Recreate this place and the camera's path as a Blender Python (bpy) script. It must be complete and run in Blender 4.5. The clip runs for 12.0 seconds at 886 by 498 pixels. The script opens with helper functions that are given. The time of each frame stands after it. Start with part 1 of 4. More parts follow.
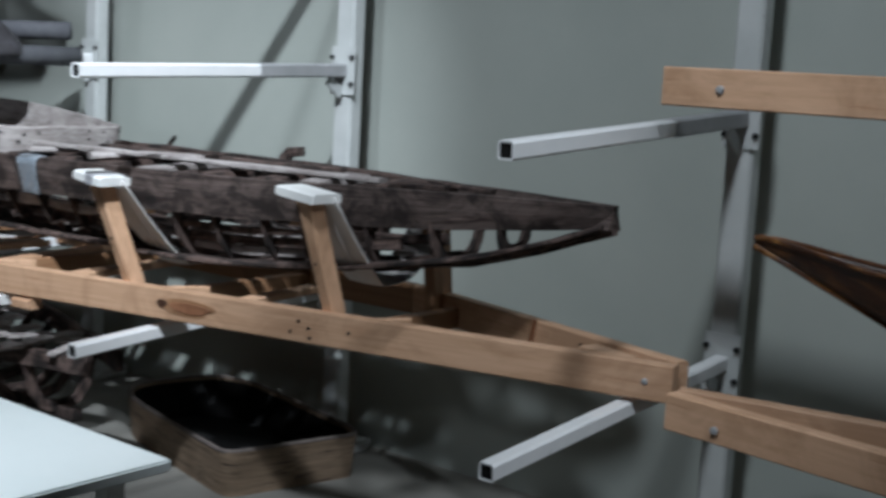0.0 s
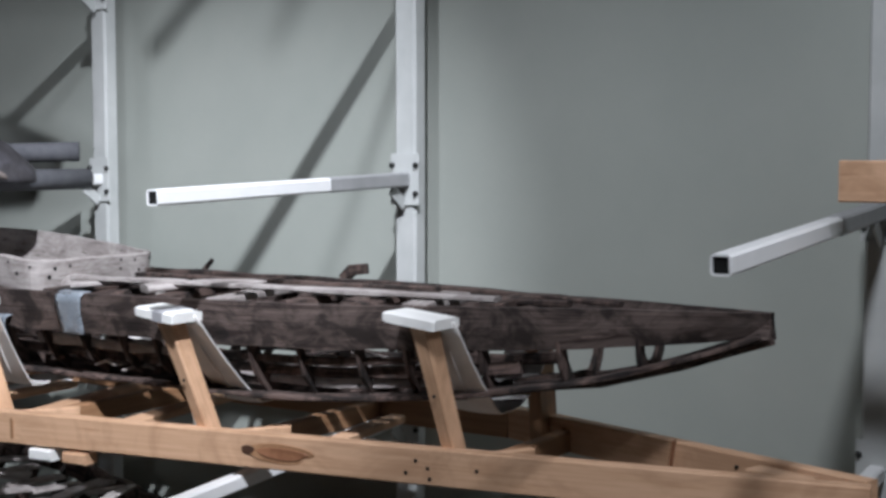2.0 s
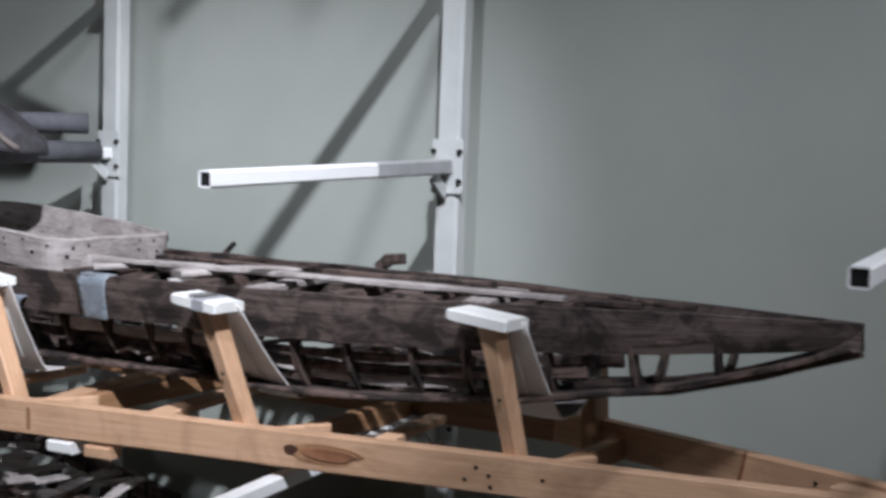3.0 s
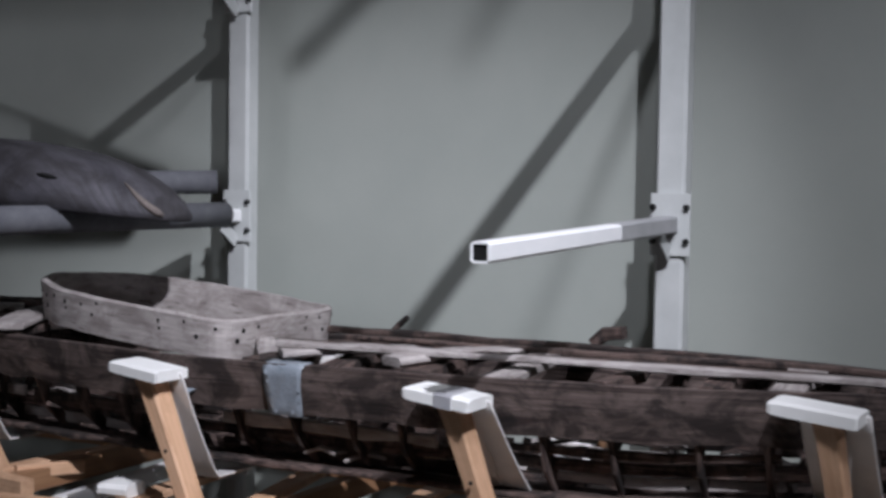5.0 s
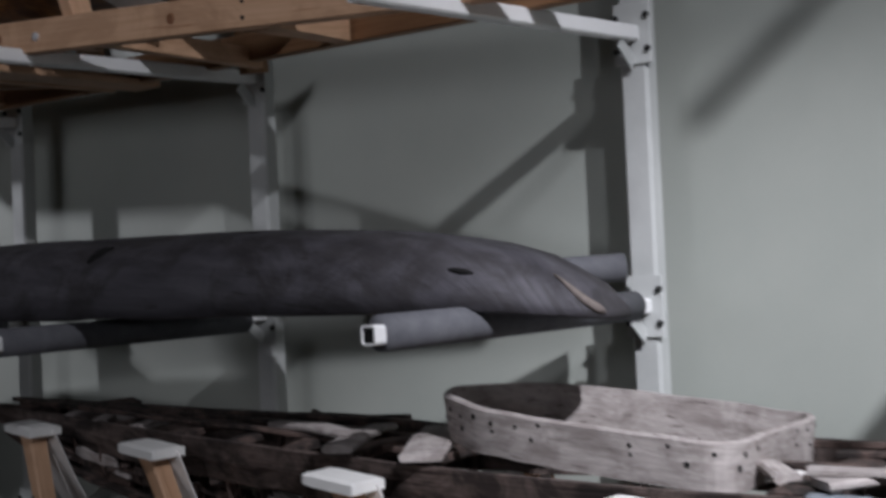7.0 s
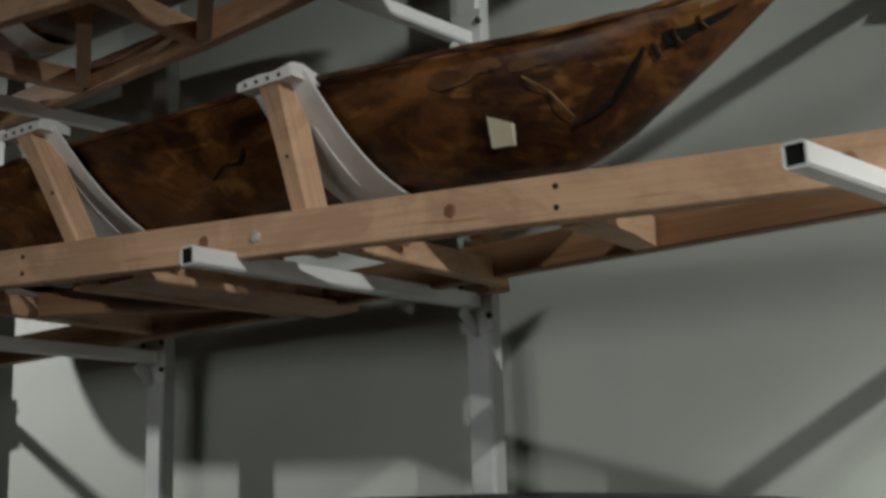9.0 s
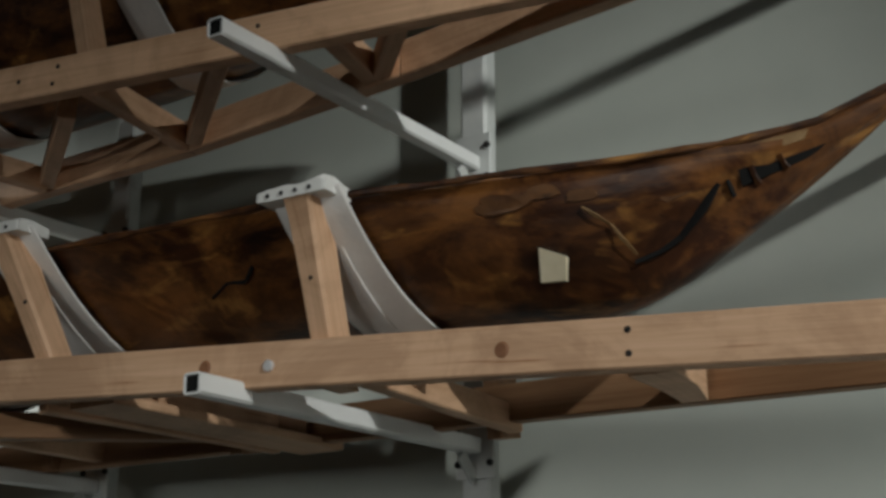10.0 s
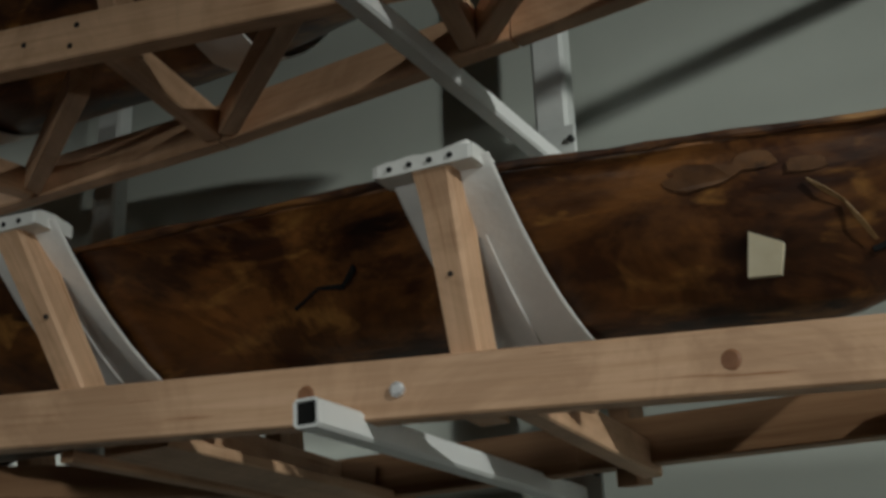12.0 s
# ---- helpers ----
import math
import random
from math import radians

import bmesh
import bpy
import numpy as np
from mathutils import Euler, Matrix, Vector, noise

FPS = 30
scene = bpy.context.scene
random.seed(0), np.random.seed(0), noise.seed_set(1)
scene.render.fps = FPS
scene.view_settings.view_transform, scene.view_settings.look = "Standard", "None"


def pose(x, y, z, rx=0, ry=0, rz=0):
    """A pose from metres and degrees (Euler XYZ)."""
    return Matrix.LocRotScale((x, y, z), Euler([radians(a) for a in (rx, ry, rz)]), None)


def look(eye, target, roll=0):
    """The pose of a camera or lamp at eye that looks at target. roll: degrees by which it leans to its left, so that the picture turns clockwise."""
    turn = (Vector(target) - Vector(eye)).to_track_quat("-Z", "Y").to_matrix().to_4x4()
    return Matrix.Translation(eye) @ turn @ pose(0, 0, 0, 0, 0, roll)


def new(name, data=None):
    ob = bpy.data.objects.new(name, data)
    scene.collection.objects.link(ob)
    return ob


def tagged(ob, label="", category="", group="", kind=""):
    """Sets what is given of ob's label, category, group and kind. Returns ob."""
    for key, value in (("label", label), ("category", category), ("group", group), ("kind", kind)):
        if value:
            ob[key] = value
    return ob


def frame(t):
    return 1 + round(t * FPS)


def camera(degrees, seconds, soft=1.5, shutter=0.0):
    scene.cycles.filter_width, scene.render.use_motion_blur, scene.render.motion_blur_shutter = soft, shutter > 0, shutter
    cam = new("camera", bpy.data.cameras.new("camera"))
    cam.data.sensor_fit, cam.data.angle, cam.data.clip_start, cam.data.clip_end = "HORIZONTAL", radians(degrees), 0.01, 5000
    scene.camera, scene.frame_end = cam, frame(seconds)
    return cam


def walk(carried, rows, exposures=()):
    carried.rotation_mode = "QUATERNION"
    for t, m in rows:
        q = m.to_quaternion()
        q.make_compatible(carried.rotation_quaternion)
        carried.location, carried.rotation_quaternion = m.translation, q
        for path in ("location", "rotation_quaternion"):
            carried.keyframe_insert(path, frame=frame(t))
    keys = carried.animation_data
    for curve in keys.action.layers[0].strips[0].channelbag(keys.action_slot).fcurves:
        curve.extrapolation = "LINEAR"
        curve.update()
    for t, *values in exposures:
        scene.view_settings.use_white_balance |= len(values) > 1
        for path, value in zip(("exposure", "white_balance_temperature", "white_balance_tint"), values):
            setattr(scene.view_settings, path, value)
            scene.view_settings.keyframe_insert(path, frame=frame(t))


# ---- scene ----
cam = camera(38.5, 12.0, soft=3.1, shutter=0.4)
PATH = [
    (0, (1.419, -1.934, 1.275), (0.177, -0.391, 0.995), 3.1),
    (0.5, (1.278, -2.019, 1.293), (0.191, -0.361, 1.035), 4.3),
    (1, (1.14, -2.098, 1.294), (0.034, -0.446, 1.074), 4.4),
    (1.5, (0.995, -2.092, 1.291), (-0.169, -0.474, 1.13), 2.9),
    (2, (0.813, -2.022, 1.302), (-0.311, -0.373, 1.167), -0.0),
    (2.5, (0.675, -1.993, 1.301), (-0.452, -0.352, 1.117), 0.8),
    (3, (0.481, -2.033, 1.315), (-0.563, -0.335, 1.151), 2.1),
    (3.5, (0.252, -2.114, 1.315), (-0.805, -0.421, 1.192), 2.1),
    (5.5, (-0.533, -1.926, 1.34), (-1.5, -0.178, 1.246), 0.6),
    (6, (-0.743, -1.942, 1.341), (-1.811, -0.254, 1.241), 1.0),
    (6.5, (-0.984, -1.865, 1.352), (-2.138, -0.232, 1.302), -1.7),
    (8.5, (-1.963, -1.629, 1.345), (-3.147, -0.06, 1.715), -1.5),
    (9, (-2.168, -1.551, 1.406), (-3.346, 0.005, 1.842), -1.8),
    (9.5, (-2.344, -1.51, 1.437), (-3.473, 0.046, 1.988), 0.8),
    (10, (-2.524, -1.523, 1.483), (-3.523, 0.092, 2.11), 0.1),
    (10.5, (-2.656, -1.458, 1.486), (-3.639, 0.165, 2.119), 0.4),
    (11, (-2.799, -1.33, 1.514), (-3.719, 0.297, 2.226), -0.4),
    (11.5, (-2.945, -1.241, 1.519), (-3.869, 0.395, 2.203), 0.7),
    (12, (-3.14, -1.278, 1.55), (-3.964, 0.397, 2.27), -2.1),
]
walk(cam, [(t, look(eye, target, roll)) for t, eye, target, roll in PATH],
     [(0, -1.0, 5600, 6), (1.0, -0.8, 5700, 9), (2.0, -0.8, 5850, 12), (3.5, -0.95, 5850, 14), (5.5, -1.35, 5850, 17), (6.5, -1.15, 5900, 17), (8.5, -0.65, 6400, 7), (9.5, -0.3, 6500, 5), (10.5, -0.25, 6450, 3), (12, -0.35, 6500, 1)])


# ---------------------------------------------------------------- light
world = bpy.data.worlds.new("room_air")
world.use_nodes = True
world.node_tree.nodes["Background"].inputs["Color"].default_value = (0.55, 0.6, 0.55, 1)
world.node_tree.nodes["Background"].inputs["Strength"].default_value = 0.0015
scene.world = world
scene.view_settings.exposure = 0.0


def spot(name, place, aim, watts, degrees, radius, colour):
    """A spotlight, for the track lamps over the aisle and the added fills."""
    data = bpy.data.lights.new(name, "SPOT")
    data.energy, data.shadow_soft_size, data.color = watts, radius, colour
    data.spot_size, data.spot_blend = radians(degrees), 1.0
    new(name, data).matrix_world = look(place, aim)


LAMP_WHITE = (1.0, 0.985, 0.96)
spot("track_spot_main", (0.33, -1.60, 3.77), (-2.75, 1.18, 0.15), 1850, 36, 0.045, LAMP_WHITE)
# Wide beam added at the main spot's place to lift the west wall.
spot("added_flood_spot", (0.33, -1.60, 3.73), (-4.3, 1.18, 1.5), 500, 38, 0.045, LAMP_WHITE)
spot("track_spot_second", (-0.42, -1.65, 3.8), (-2.0, 1.18, 0.6), 330, 50, 0.09, LAMP_WHITE)
spot("track_spot_east_wall", (0.60, -1.65, 3.8), (-0.15, 1.18, 0.6), 520, 47, 0.2, LAMP_WHITE)
spot("track_spot_east", (2.6, -0.9, 3.3), (-0.1, 0.1, 0.75), 380, 24, 0.05, LAMP_WHITE)
# Added only to brighten the bench top; no such lamp is known.
spot("added_bench_spot", (-0.8, -1.7, 3.7), (-0.8, -0.75, 0.5), 1000, 26, 0.05, LAMP_WHITE)
# Unseen extra spot, added to brighten the upper canoe and its cradle.
spot("added_canoe_spot", (-1.2, -1.7, 3.7), (-3.8, 0.2, 1.7), 14, 32, 0.14, LAMP_WHITE)
spot("track_spot_high", (0.28, -1.65, 3.77), (-4.1, 1.18, 3.0), 330, 21, 0.035, LAMP_WHITE)
# Low fills added across the aisle; no lamps are known there.
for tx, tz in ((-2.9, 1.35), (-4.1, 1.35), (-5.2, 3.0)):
    spot("added_aisle_fill", (tx, -4.5, 2.1), (tx - 0.6, 1.18, tz), 130, 38, 0.35, LAMP_WHITE)
spot("track_spot_end", (-9.0, -1.6, 3.4), (-6.1, 1.18, 1.8), 800, 44, 0.08, LAMP_WHITE)


# ---------------------------------------------------------------- materials
def material(name, colour, colour2, rough=0.6, metal=0.0, scale=6.0, grain=None, bump=0.15, bump_scale=None,
             spots=None, spot_scale=14.0, spot_at=0.62, var=0.06, rough_var=0.12, pale=None, pale_at=0.62, spec=0.5, blotch=None):
    """Two tones mixed by noise, darker spots, fine relief and a little change from object to object."""
    m = bpy.data.materials.new(name)
    m.use_nodes = True
    nt = m.node_tree
    n, link = nt.nodes, nt.links.new
    b = n["Principled BSDF"]
    b.inputs["Metallic"].default_value = metal
    b.inputs["Specular IOR Level"].default_value = spec
    at = n.new("ShaderNodeAttribute")
    at.attribute_name = "grain"
    tc = n.new("ShaderNodeTexCoord")
    mp = n.new("ShaderNodeMapping")
    link((at.outputs["Vector"] if grain else tc.outputs["Object"]), mp.inputs["Vector"])
    if grain:
        mp.inputs["Scale"].default_value = grain
    oi = n.new("ShaderNodeObjectInfo")
    shift = n.new("ShaderNodeMath")
    shift.operation = "MULTIPLY"
    shift.inputs[1].default_value = 37.0
    link(oi.outputs["Random"], shift.inputs[0])
    link(shift.outputs[0], mp.inputs["Location"])
    big = n.new("ShaderNodeTexNoise")
    big.inputs["Scale"].default_value = scale
    big.inputs["Detail"].default_value = 6
    big.inputs["Roughness"].default_value = 0.65
    link(mp.outputs[0], big.inputs["Vector"])
    ramp = n.new("ShaderNodeValToRGB")
    ramp.color_ramp.elements[0].position, ramp.color_ramp.elements[1].position = 0.32, 0.68
    ramp.color_ramp.elements[0].color, ramp.color_ramp.elements[1].color = (*colour, 1), (*colour2, 1)
    link(big.outputs["Fac"], ramp.inputs[0])
    out = ramp.outputs[0]
    if spots:
        sp = n.new("ShaderNodeTexNoise")
        sp.inputs["Scale"].default_value = spot_scale
        sp.inputs["Detail"].default_value = 4
        link(mp.outputs[0], sp.inputs["Vector"])
        sr = n.new("ShaderNodeValToRGB")
        sr.color_ramp.elements[0].position, sr.color_ramp.elements[1].position = spot_at, spot_at + 0.1
        link(sp.outputs["Fac"], sr.inputs[0])
        mix = n.new("ShaderNodeMix")
        mix.data_type = "RGBA"
        link(sr.outputs[0], mix.inputs["Factor"])
        link(out, mix.inputs["A"])
        mix.inputs["B"].default_value = (*spots, 1)
        out = mix.outputs["Result"]
    if pale:
        sp = n.new("ShaderNodeTexNoise")
        sp.inputs["Scale"].default_value = spot_scale * 2.3
        sp.inputs["Detail"].default_value = 7
        sp.inputs["Distortion"].default_value = 0.8
        link(mp.outputs[0], sp.inputs["Vector"])
        sr = n.new("ShaderNodeValToRGB")
        sr.color_ramp.elements[0].position, sr.color_ramp.elements[1].position = pale_at, pale_at + 0.13
        link(sp.outputs["Fac"], sr.inputs[0])
        mix = n.new("ShaderNodeMix")
        mix.data_type = "RGBA"
        link(sr.outputs[0], mix.inputs["Factor"])
        link(out, mix.inputs["A"])
        mix.inputs["B"].default_value = (*pale, 1)
        out = mix.outputs["Result"]
    if blotch:
        # stains of their own shape: (scale, darkest, stretch) in metres of the object
        bmap = n.new("ShaderNodeMapping")
        bmap.inputs["Scale"].default_value = blotch[2]
        link(tc.outputs["Object"], bmap.inputs["Vector"])
        link(shift.outputs[0], bmap.inputs["Location"])
        bn = n.new("ShaderNodeTexNoise")
        bn.inputs["Scale"].default_value = blotch[0]
        bn.inputs["Detail"].default_value = 5
        bn.inputs["Roughness"].default_value = 0.7
        bn.inputs["Distortion"].default_value = 0.9
        link(bmap.outputs[0], bn.inputs["Vector"])
        br = n.new("ShaderNodeValToRGB")
        br.color_ramp.elements[0].position, br.color_ramp.elements[1].position = 0.42, 0.57
        br.color_ramp.elements[0].color = (*blotch[1], 1)
        br.color_ramp.elements[1].color = (*blotch[3], 1)
        link(bn.outputs["Fac"], br.inputs[0])
        mul = n.new("ShaderNodeMix")
        mul.data_type = "RGBA"
        mul.blend_type = "MULTIPLY"
        mul.inputs["Factor"].default_value = 1.0
        link(out, mul.inputs["A"])
        link(br.outputs[0], mul.inputs["B"])
        out = mul.outputs["Result"]
    hsv = n.new("ShaderNodeHueSaturation")
    val = n.new("ShaderNodeMapRange")
    val.inputs["To Min"].default_value, val.inputs["To Max"].default_value = 1 - var, 1 + var
    link(oi.outputs["Random"], val.inputs["Value"])
    link(val.outputs[0], hsv.inputs["Value"])
    link(out, hsv.inputs["Color"])
    link(hsv.outputs[0], b.inputs["Base Color"])
    fine = n.new("ShaderNodeTexNoise")
    fine.inputs["Scale"].default_value = bump_scale or scale * 9
    fine.inputs["Detail"].default_value = 5
    link(mp.outputs[0], fine.inputs["Vector"])
    rr = n.new("ShaderNodeMapRange")
    rr.inputs["To Min"].default_value, rr.inputs["To Max"].default_value = rough - rough_var, min(1, rough + rough_var)
    link(fine.outputs["Fac"], rr.inputs["Value"])
    link(rr.outputs[0], b.inputs["Roughness"])
    if bump:
        bp = n.new("ShaderNodeBump")
        bp.inputs["Strength"].default_value = bump
        bp.inputs["Distance"].default_value = 0.004
        link(fine.outputs["Fac"], bp.inputs["Height"])
        link(bp.outputs[0], b.inputs["Normal"])
    return m


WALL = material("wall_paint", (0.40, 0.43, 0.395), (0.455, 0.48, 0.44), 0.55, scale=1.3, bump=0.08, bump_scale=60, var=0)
# Near black so the unseen walls bounce little light.
DARK_WALL = material("bounce_cutting_wall", (0.07, 0.073, 0.066), (0.09, 0.093, 0.085), 0.7, scale=1.3, var=0)
CONCRETE = material("concrete", (0.17, 0.165, 0.15), (0.24, 0.23, 0.205), 0.8, scale=2.2, spots=(0.2, 0.19, 0.17), spot_scale=5, var=0)
# Unseen ceiling, darkened to keep bounced light down.
CEIL = material("bounce_cutting_ceiling", (0.08, 0.08, 0.075), (0.1, 0.1, 0.095), 0.8, scale=1.5, var=0)
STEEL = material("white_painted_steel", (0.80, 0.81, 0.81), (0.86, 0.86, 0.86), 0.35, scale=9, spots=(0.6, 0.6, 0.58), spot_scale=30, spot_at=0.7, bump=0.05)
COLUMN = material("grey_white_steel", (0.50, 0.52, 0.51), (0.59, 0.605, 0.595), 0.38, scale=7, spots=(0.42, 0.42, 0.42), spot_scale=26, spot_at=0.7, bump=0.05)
# Galvanised bolts, and the grey that stands for shade on arm roots.
GALV_AND_SHADE = material("galvanised_and_shaded_steel", (0.33, 0.335, 0.34), (0.42, 0.42, 0.43), 0.5, metal=0.2, scale=12, bump=0.05)
# Near black for hollows: shade inside tubes and tray put into the colour.
HOLE = material("hollow_shade_black", (0.012, 0.012, 0.012), (0.02, 0.02, 0.02), 0.9, bump=0, spec=0.05)
PINE = material("pine", (0.55, 0.34, 0.205), (0.69, 0.455, 0.30), 0.6, grain=(1.6, 22, 22), scale=2.2, bump=0.12, bump_scale=9,
                spots=(0.36, 0.17, 0.075), spot_scale=3.2, spot_at=0.66, var=0.12,
                blotch=(3.5, (0.82, 0.78, 0.74), (1, 1, 1), (1.04, 1.02, 1.0)))
TRAY_WOOD = material("brown_tray_wood", (0.15, 0.105, 0.07), (0.31, 0.225, 0.15), 0.75, grain=(3, 18, 18), scale=2, bump=0.3, bump_scale=9,
                     spots=(0.05, 0.032, 0.022), spot_scale=2.5, spot_at=0.6, pale=(0.40, 0.31, 0.22))
WORN = material("worn_grey_brown_wood", (0.11, 0.092, 0.084), (0.20, 0.168, 0.152), 0.8, scale=30, bump=0.3)
BLACK_KNOT = material("dark_knot_wood", (0.05, 0.022, 0.012), (0.09, 0.04, 0.02), 0.6, scale=40)
KNOT = material("knot_wood", (0.2, 0.085, 0.04), (0.3, 0.14, 0.07), 0.6, scale=40)
WEATHERED = material("weathered_wood", (0.048, 0.038, 0.033), (0.125, 0.104, 0.094), 0.85, grain=(3.5, 26, 26), scale=1.6, bump=0.35, bump_scale=9,
                     pale=(0.17, 0.145, 0.135), pale_at=0.6, spots=(0.022, 0.015, 0.014), spot_scale=2.0, spot_at=0.52, var=0.2,
                     blotch=(8, (0.2, 0.17, 0.16), (1.2, 1.2, 0.5), (1.3, 1.08, 1.02)))
PLANK = material("weathered_side_plank", (0.050, 0.041, 0.038), (0.118, 0.100, 0.095), 0.85, grain=(2.2, 16, 16), scale=1.6, bump=0.4, bump_scale=9,
                 pale=(0.16, 0.135, 0.125), pale_at=0.6, spots=(0.024, 0.016, 0.015), spot_scale=2.0, spot_at=0.54, var=0.1,
                 blotch=(6.0, (0.3, 0.25, 0.23), (1.1, 1.1, 1.5), (1.35, 1.2, 1.12)))
PALE_OLD = material("pale_old_wood", (0.30, 0.27, 0.255), (0.50, 0.46, 0.44), 0.85, grain=(5, 24, 24), scale=1.6, bump=0.4, bump_scale=8,
                    spots=(0.13, 0.11, 0.10), spot_scale=3, spot_at=0.62, var=0.15,
                    blotch=(9, (0.72, 0.70, 0.70), (1, 1, 1.6), (1.04, 1.04, 1.05)))
BARK = material("brown_bark", (0.045, 0.016, 0.005), (0.18, 0.072, 0.02), 0.42, grain=(1.2, 1.6, 1.6), scale=3.4, bump=0.65, bump_scale=8, pale=(0.24, 0.115, 0.034), pale_at=0.56,
                spots=(0.03, 0.010, 0.003), spot_scale=3.0, spot_at=0.55, var=0.05, blotch=(3.6, (0.34, 0.25, 0.2), (0.9, 1.2, 1.5), (1.45, 1.45, 1.3)))
BARK_PALE = material("pale_bark", (0.18, 0.10, 0.036), (0.30, 0.19, 0.085), 0.55, scale=30, bump=0.3)
FLAKE = material("lifted_bark", (0.06, 0.022, 0.006), (0.16, 0.068, 0.019), 0.55, scale=14, bump=0.5, bump_scale=30, spots=(0.05, 0.02, 0.007), spot_scale=22, spot_at=0.55)
# Reddish wood; on the lower cross pieces it stands in for shade.
RED_AND_SHADED_WOOD = material("reddish_and_shaded_wood", (0.25, 0.125, 0.06), (0.37, 0.21, 0.11), 0.6, grain=(1.6, 20, 20), scale=2.2, bump=0.15, bump_scale=9, var=0.1)
DARK_HULL = material("dark_grey_hull", (0.038, 0.036, 0.043), (0.075, 0.072, 0.082), 0.75, grain=(2, 6, 6), scale=2.4, bump=0.35, bump_scale=18,
                     spots=(0.03, 0.028, 0.03), spot_scale=4, spot_at=0.62, var=0.04,
                     blotch=(5, (0.6, 0.58, 0.56), (1, 1.4, 1), (1.1, 1.1, 1.12)))
FOAM = material("grey_foam", (0.085, 0.087, 0.10), (0.125, 0.127, 0.14), 0.85, scale=25, bump=0.25)
CLOTH = material("white_cloth", (0.68, 0.66, 0.64), (0.78, 0.76, 0.74), 0.8, scale=14, bump=0.3, bump_scale=90)
WHITE_PAD = material("white_padding", (0.80, 0.80, 0.78), (0.86, 0.86, 0.84), 0.7, scale=20, bump=0.25, bump_scale=70)
TAPE = material("grey_tape", (0.32, 0.32, 0.34), (0.4, 0.4, 0.42), 0.45, scale=12, bump=0.1)
PLASTIC = material("cloudy_plastic", (0.20, 0.23, 0.265), (0.30, 0.335, 0.375), 0.3, scale=14, bump=0.4)
BLACK = material("black_iron", (0.02, 0.02, 0.02), (0.035, 0.035, 0.035), 0.45, metal=0.6, scale=30, bump=0.05)
# Pale and only half metal: a lamp's reflection is put into the colour.
CHROME = material("zinc_bolt", (0.78, 0.78, 0.8), (0.88, 0.88, 0.9), 0.3, metal=0.5, scale=40, bump=0.05)
PAPER = material("paper", (0.74, 0.74, 0.78), (0.8, 0.8, 0.84), 0.8, scale=9, bump=0.05)
TAG = material("cream_tag", (0.62, 0.55, 0.38), (0.72, 0.66, 0.5), 0.7, scale=12, bump=0.1)
LAMINATE = material("white_board", (0.78, 0.84, 0.83), (0.82, 0.87, 0.86), 0.4, scale=2, bump=0.02)
INK = material("grey_print", (0.3, 0.3, 0.33), (0.35, 0.35, 0.38), 0.8, bump=0)


# ---------------------------------------------------------------- building blocks
V = Vector


def base_of(ob):
    p = V((0, 0, 0))
    while ob:
        p += ob.location
        ob = ob.parent
    return p


def thing(name, place, label, category, group=""):
    ob = new(name)
    ob.empty_display_size = 0.05
    ob.location = place
    return tagged(ob, label, category, group)


def fresh():
    bm = bmesh.new()
    bm.verts.layers.float_vector.new("grain")
    return bm


def part(name, bm, mat, parent=None, label="", smooth=False):
    """Links a bmesh, given in world metres, as one mesh object under its parent."""
    bmesh.ops.recalc_face_normals(bm, faces=bm.faces)
    if parent:
        bmesh.ops.translate(bm, verts=bm.verts, vec=-base_of(parent))
    for f in bm.faces:
        f.smooth = smooth
    me = bpy.data.meshes.new(name)
    bm.to_mesh(me)
    bm.free()
    me.materials.append(mat)
    ob = new(name, me)
    ob.parent = parent
    return tagged(ob, label)


def loft(bm, rings, us=None, closed=True, caps=True):
    """Skins rings of points; the grain runs from ring to ring."""
    gl = bm.verts.layers.float_vector["grain"]
    rows, u = [], 0.0
    for i, ring in enumerate(rings):
        if i:
            u += (sum(ring, V()) / len(ring) - sum(rings[i - 1], V()) / len(ring)).length
        row, v = [], 0.0
        for j, p in enumerate(ring):
            if j:
                v += (p - ring[j - 1]).length
            vert = bm.verts.new(p)
            vert[gl] = (u, v, 0.3 * math.sin(v * 9))
            row.append(vert)
        rows.append(row)
    count = len(rows[0])
    for a, b in zip(rows, rows[1:]):
        for j in range(count if closed else count - 1):
            k = (j + 1) % count
            bm.faces.new((a[j], a[k], b[k], b[j]))
    if caps and closed:
        bm.faces.new(rows[0][::-1])
        bm.faces.new(rows[-1])
    return bm


def frames_along(pts, up):
    out = []
    for i, p in enumerate(pts):
        d = (pts[min(i + 1, len(pts) - 1)] - pts[max(i - 1, 0)]).normalized()
        side = up.cross(d)
        side = side.normalized() if side.length > 1e-4 else V((1, 0, 0))
        out.append((p, side, d.cross(side)))
    return out


def sweep(bm, pts, w, h, up=V((0, 0, 1)), chamfer=0.003, wobble=0.0, seed=1):
    """A bar of section w by h, with broken edges, along points."""
    pts = [V(p) for p in pts]
    rnd = random.Random(seed)
    rings = []
    for p, s, u in frames_along(pts, up):
        a = w / 2 * (1 + wobble * rnd.uniform(-1, 1))
        b = h / 2 * (1 + wobble * rnd.uniform(-1, 1))
        c = min(chamfer, a * 0.6, b * 0.6)
        prof = ((-a + c, -b), (a - c, -b), (a, -b + c), (a, b - c), (a - c, b), (-a + c, b), (-a, b - c), (-a, -b + c))
        rings.append([p + s * x + u * y for x, y in prof])
    return loft(bm, rings)


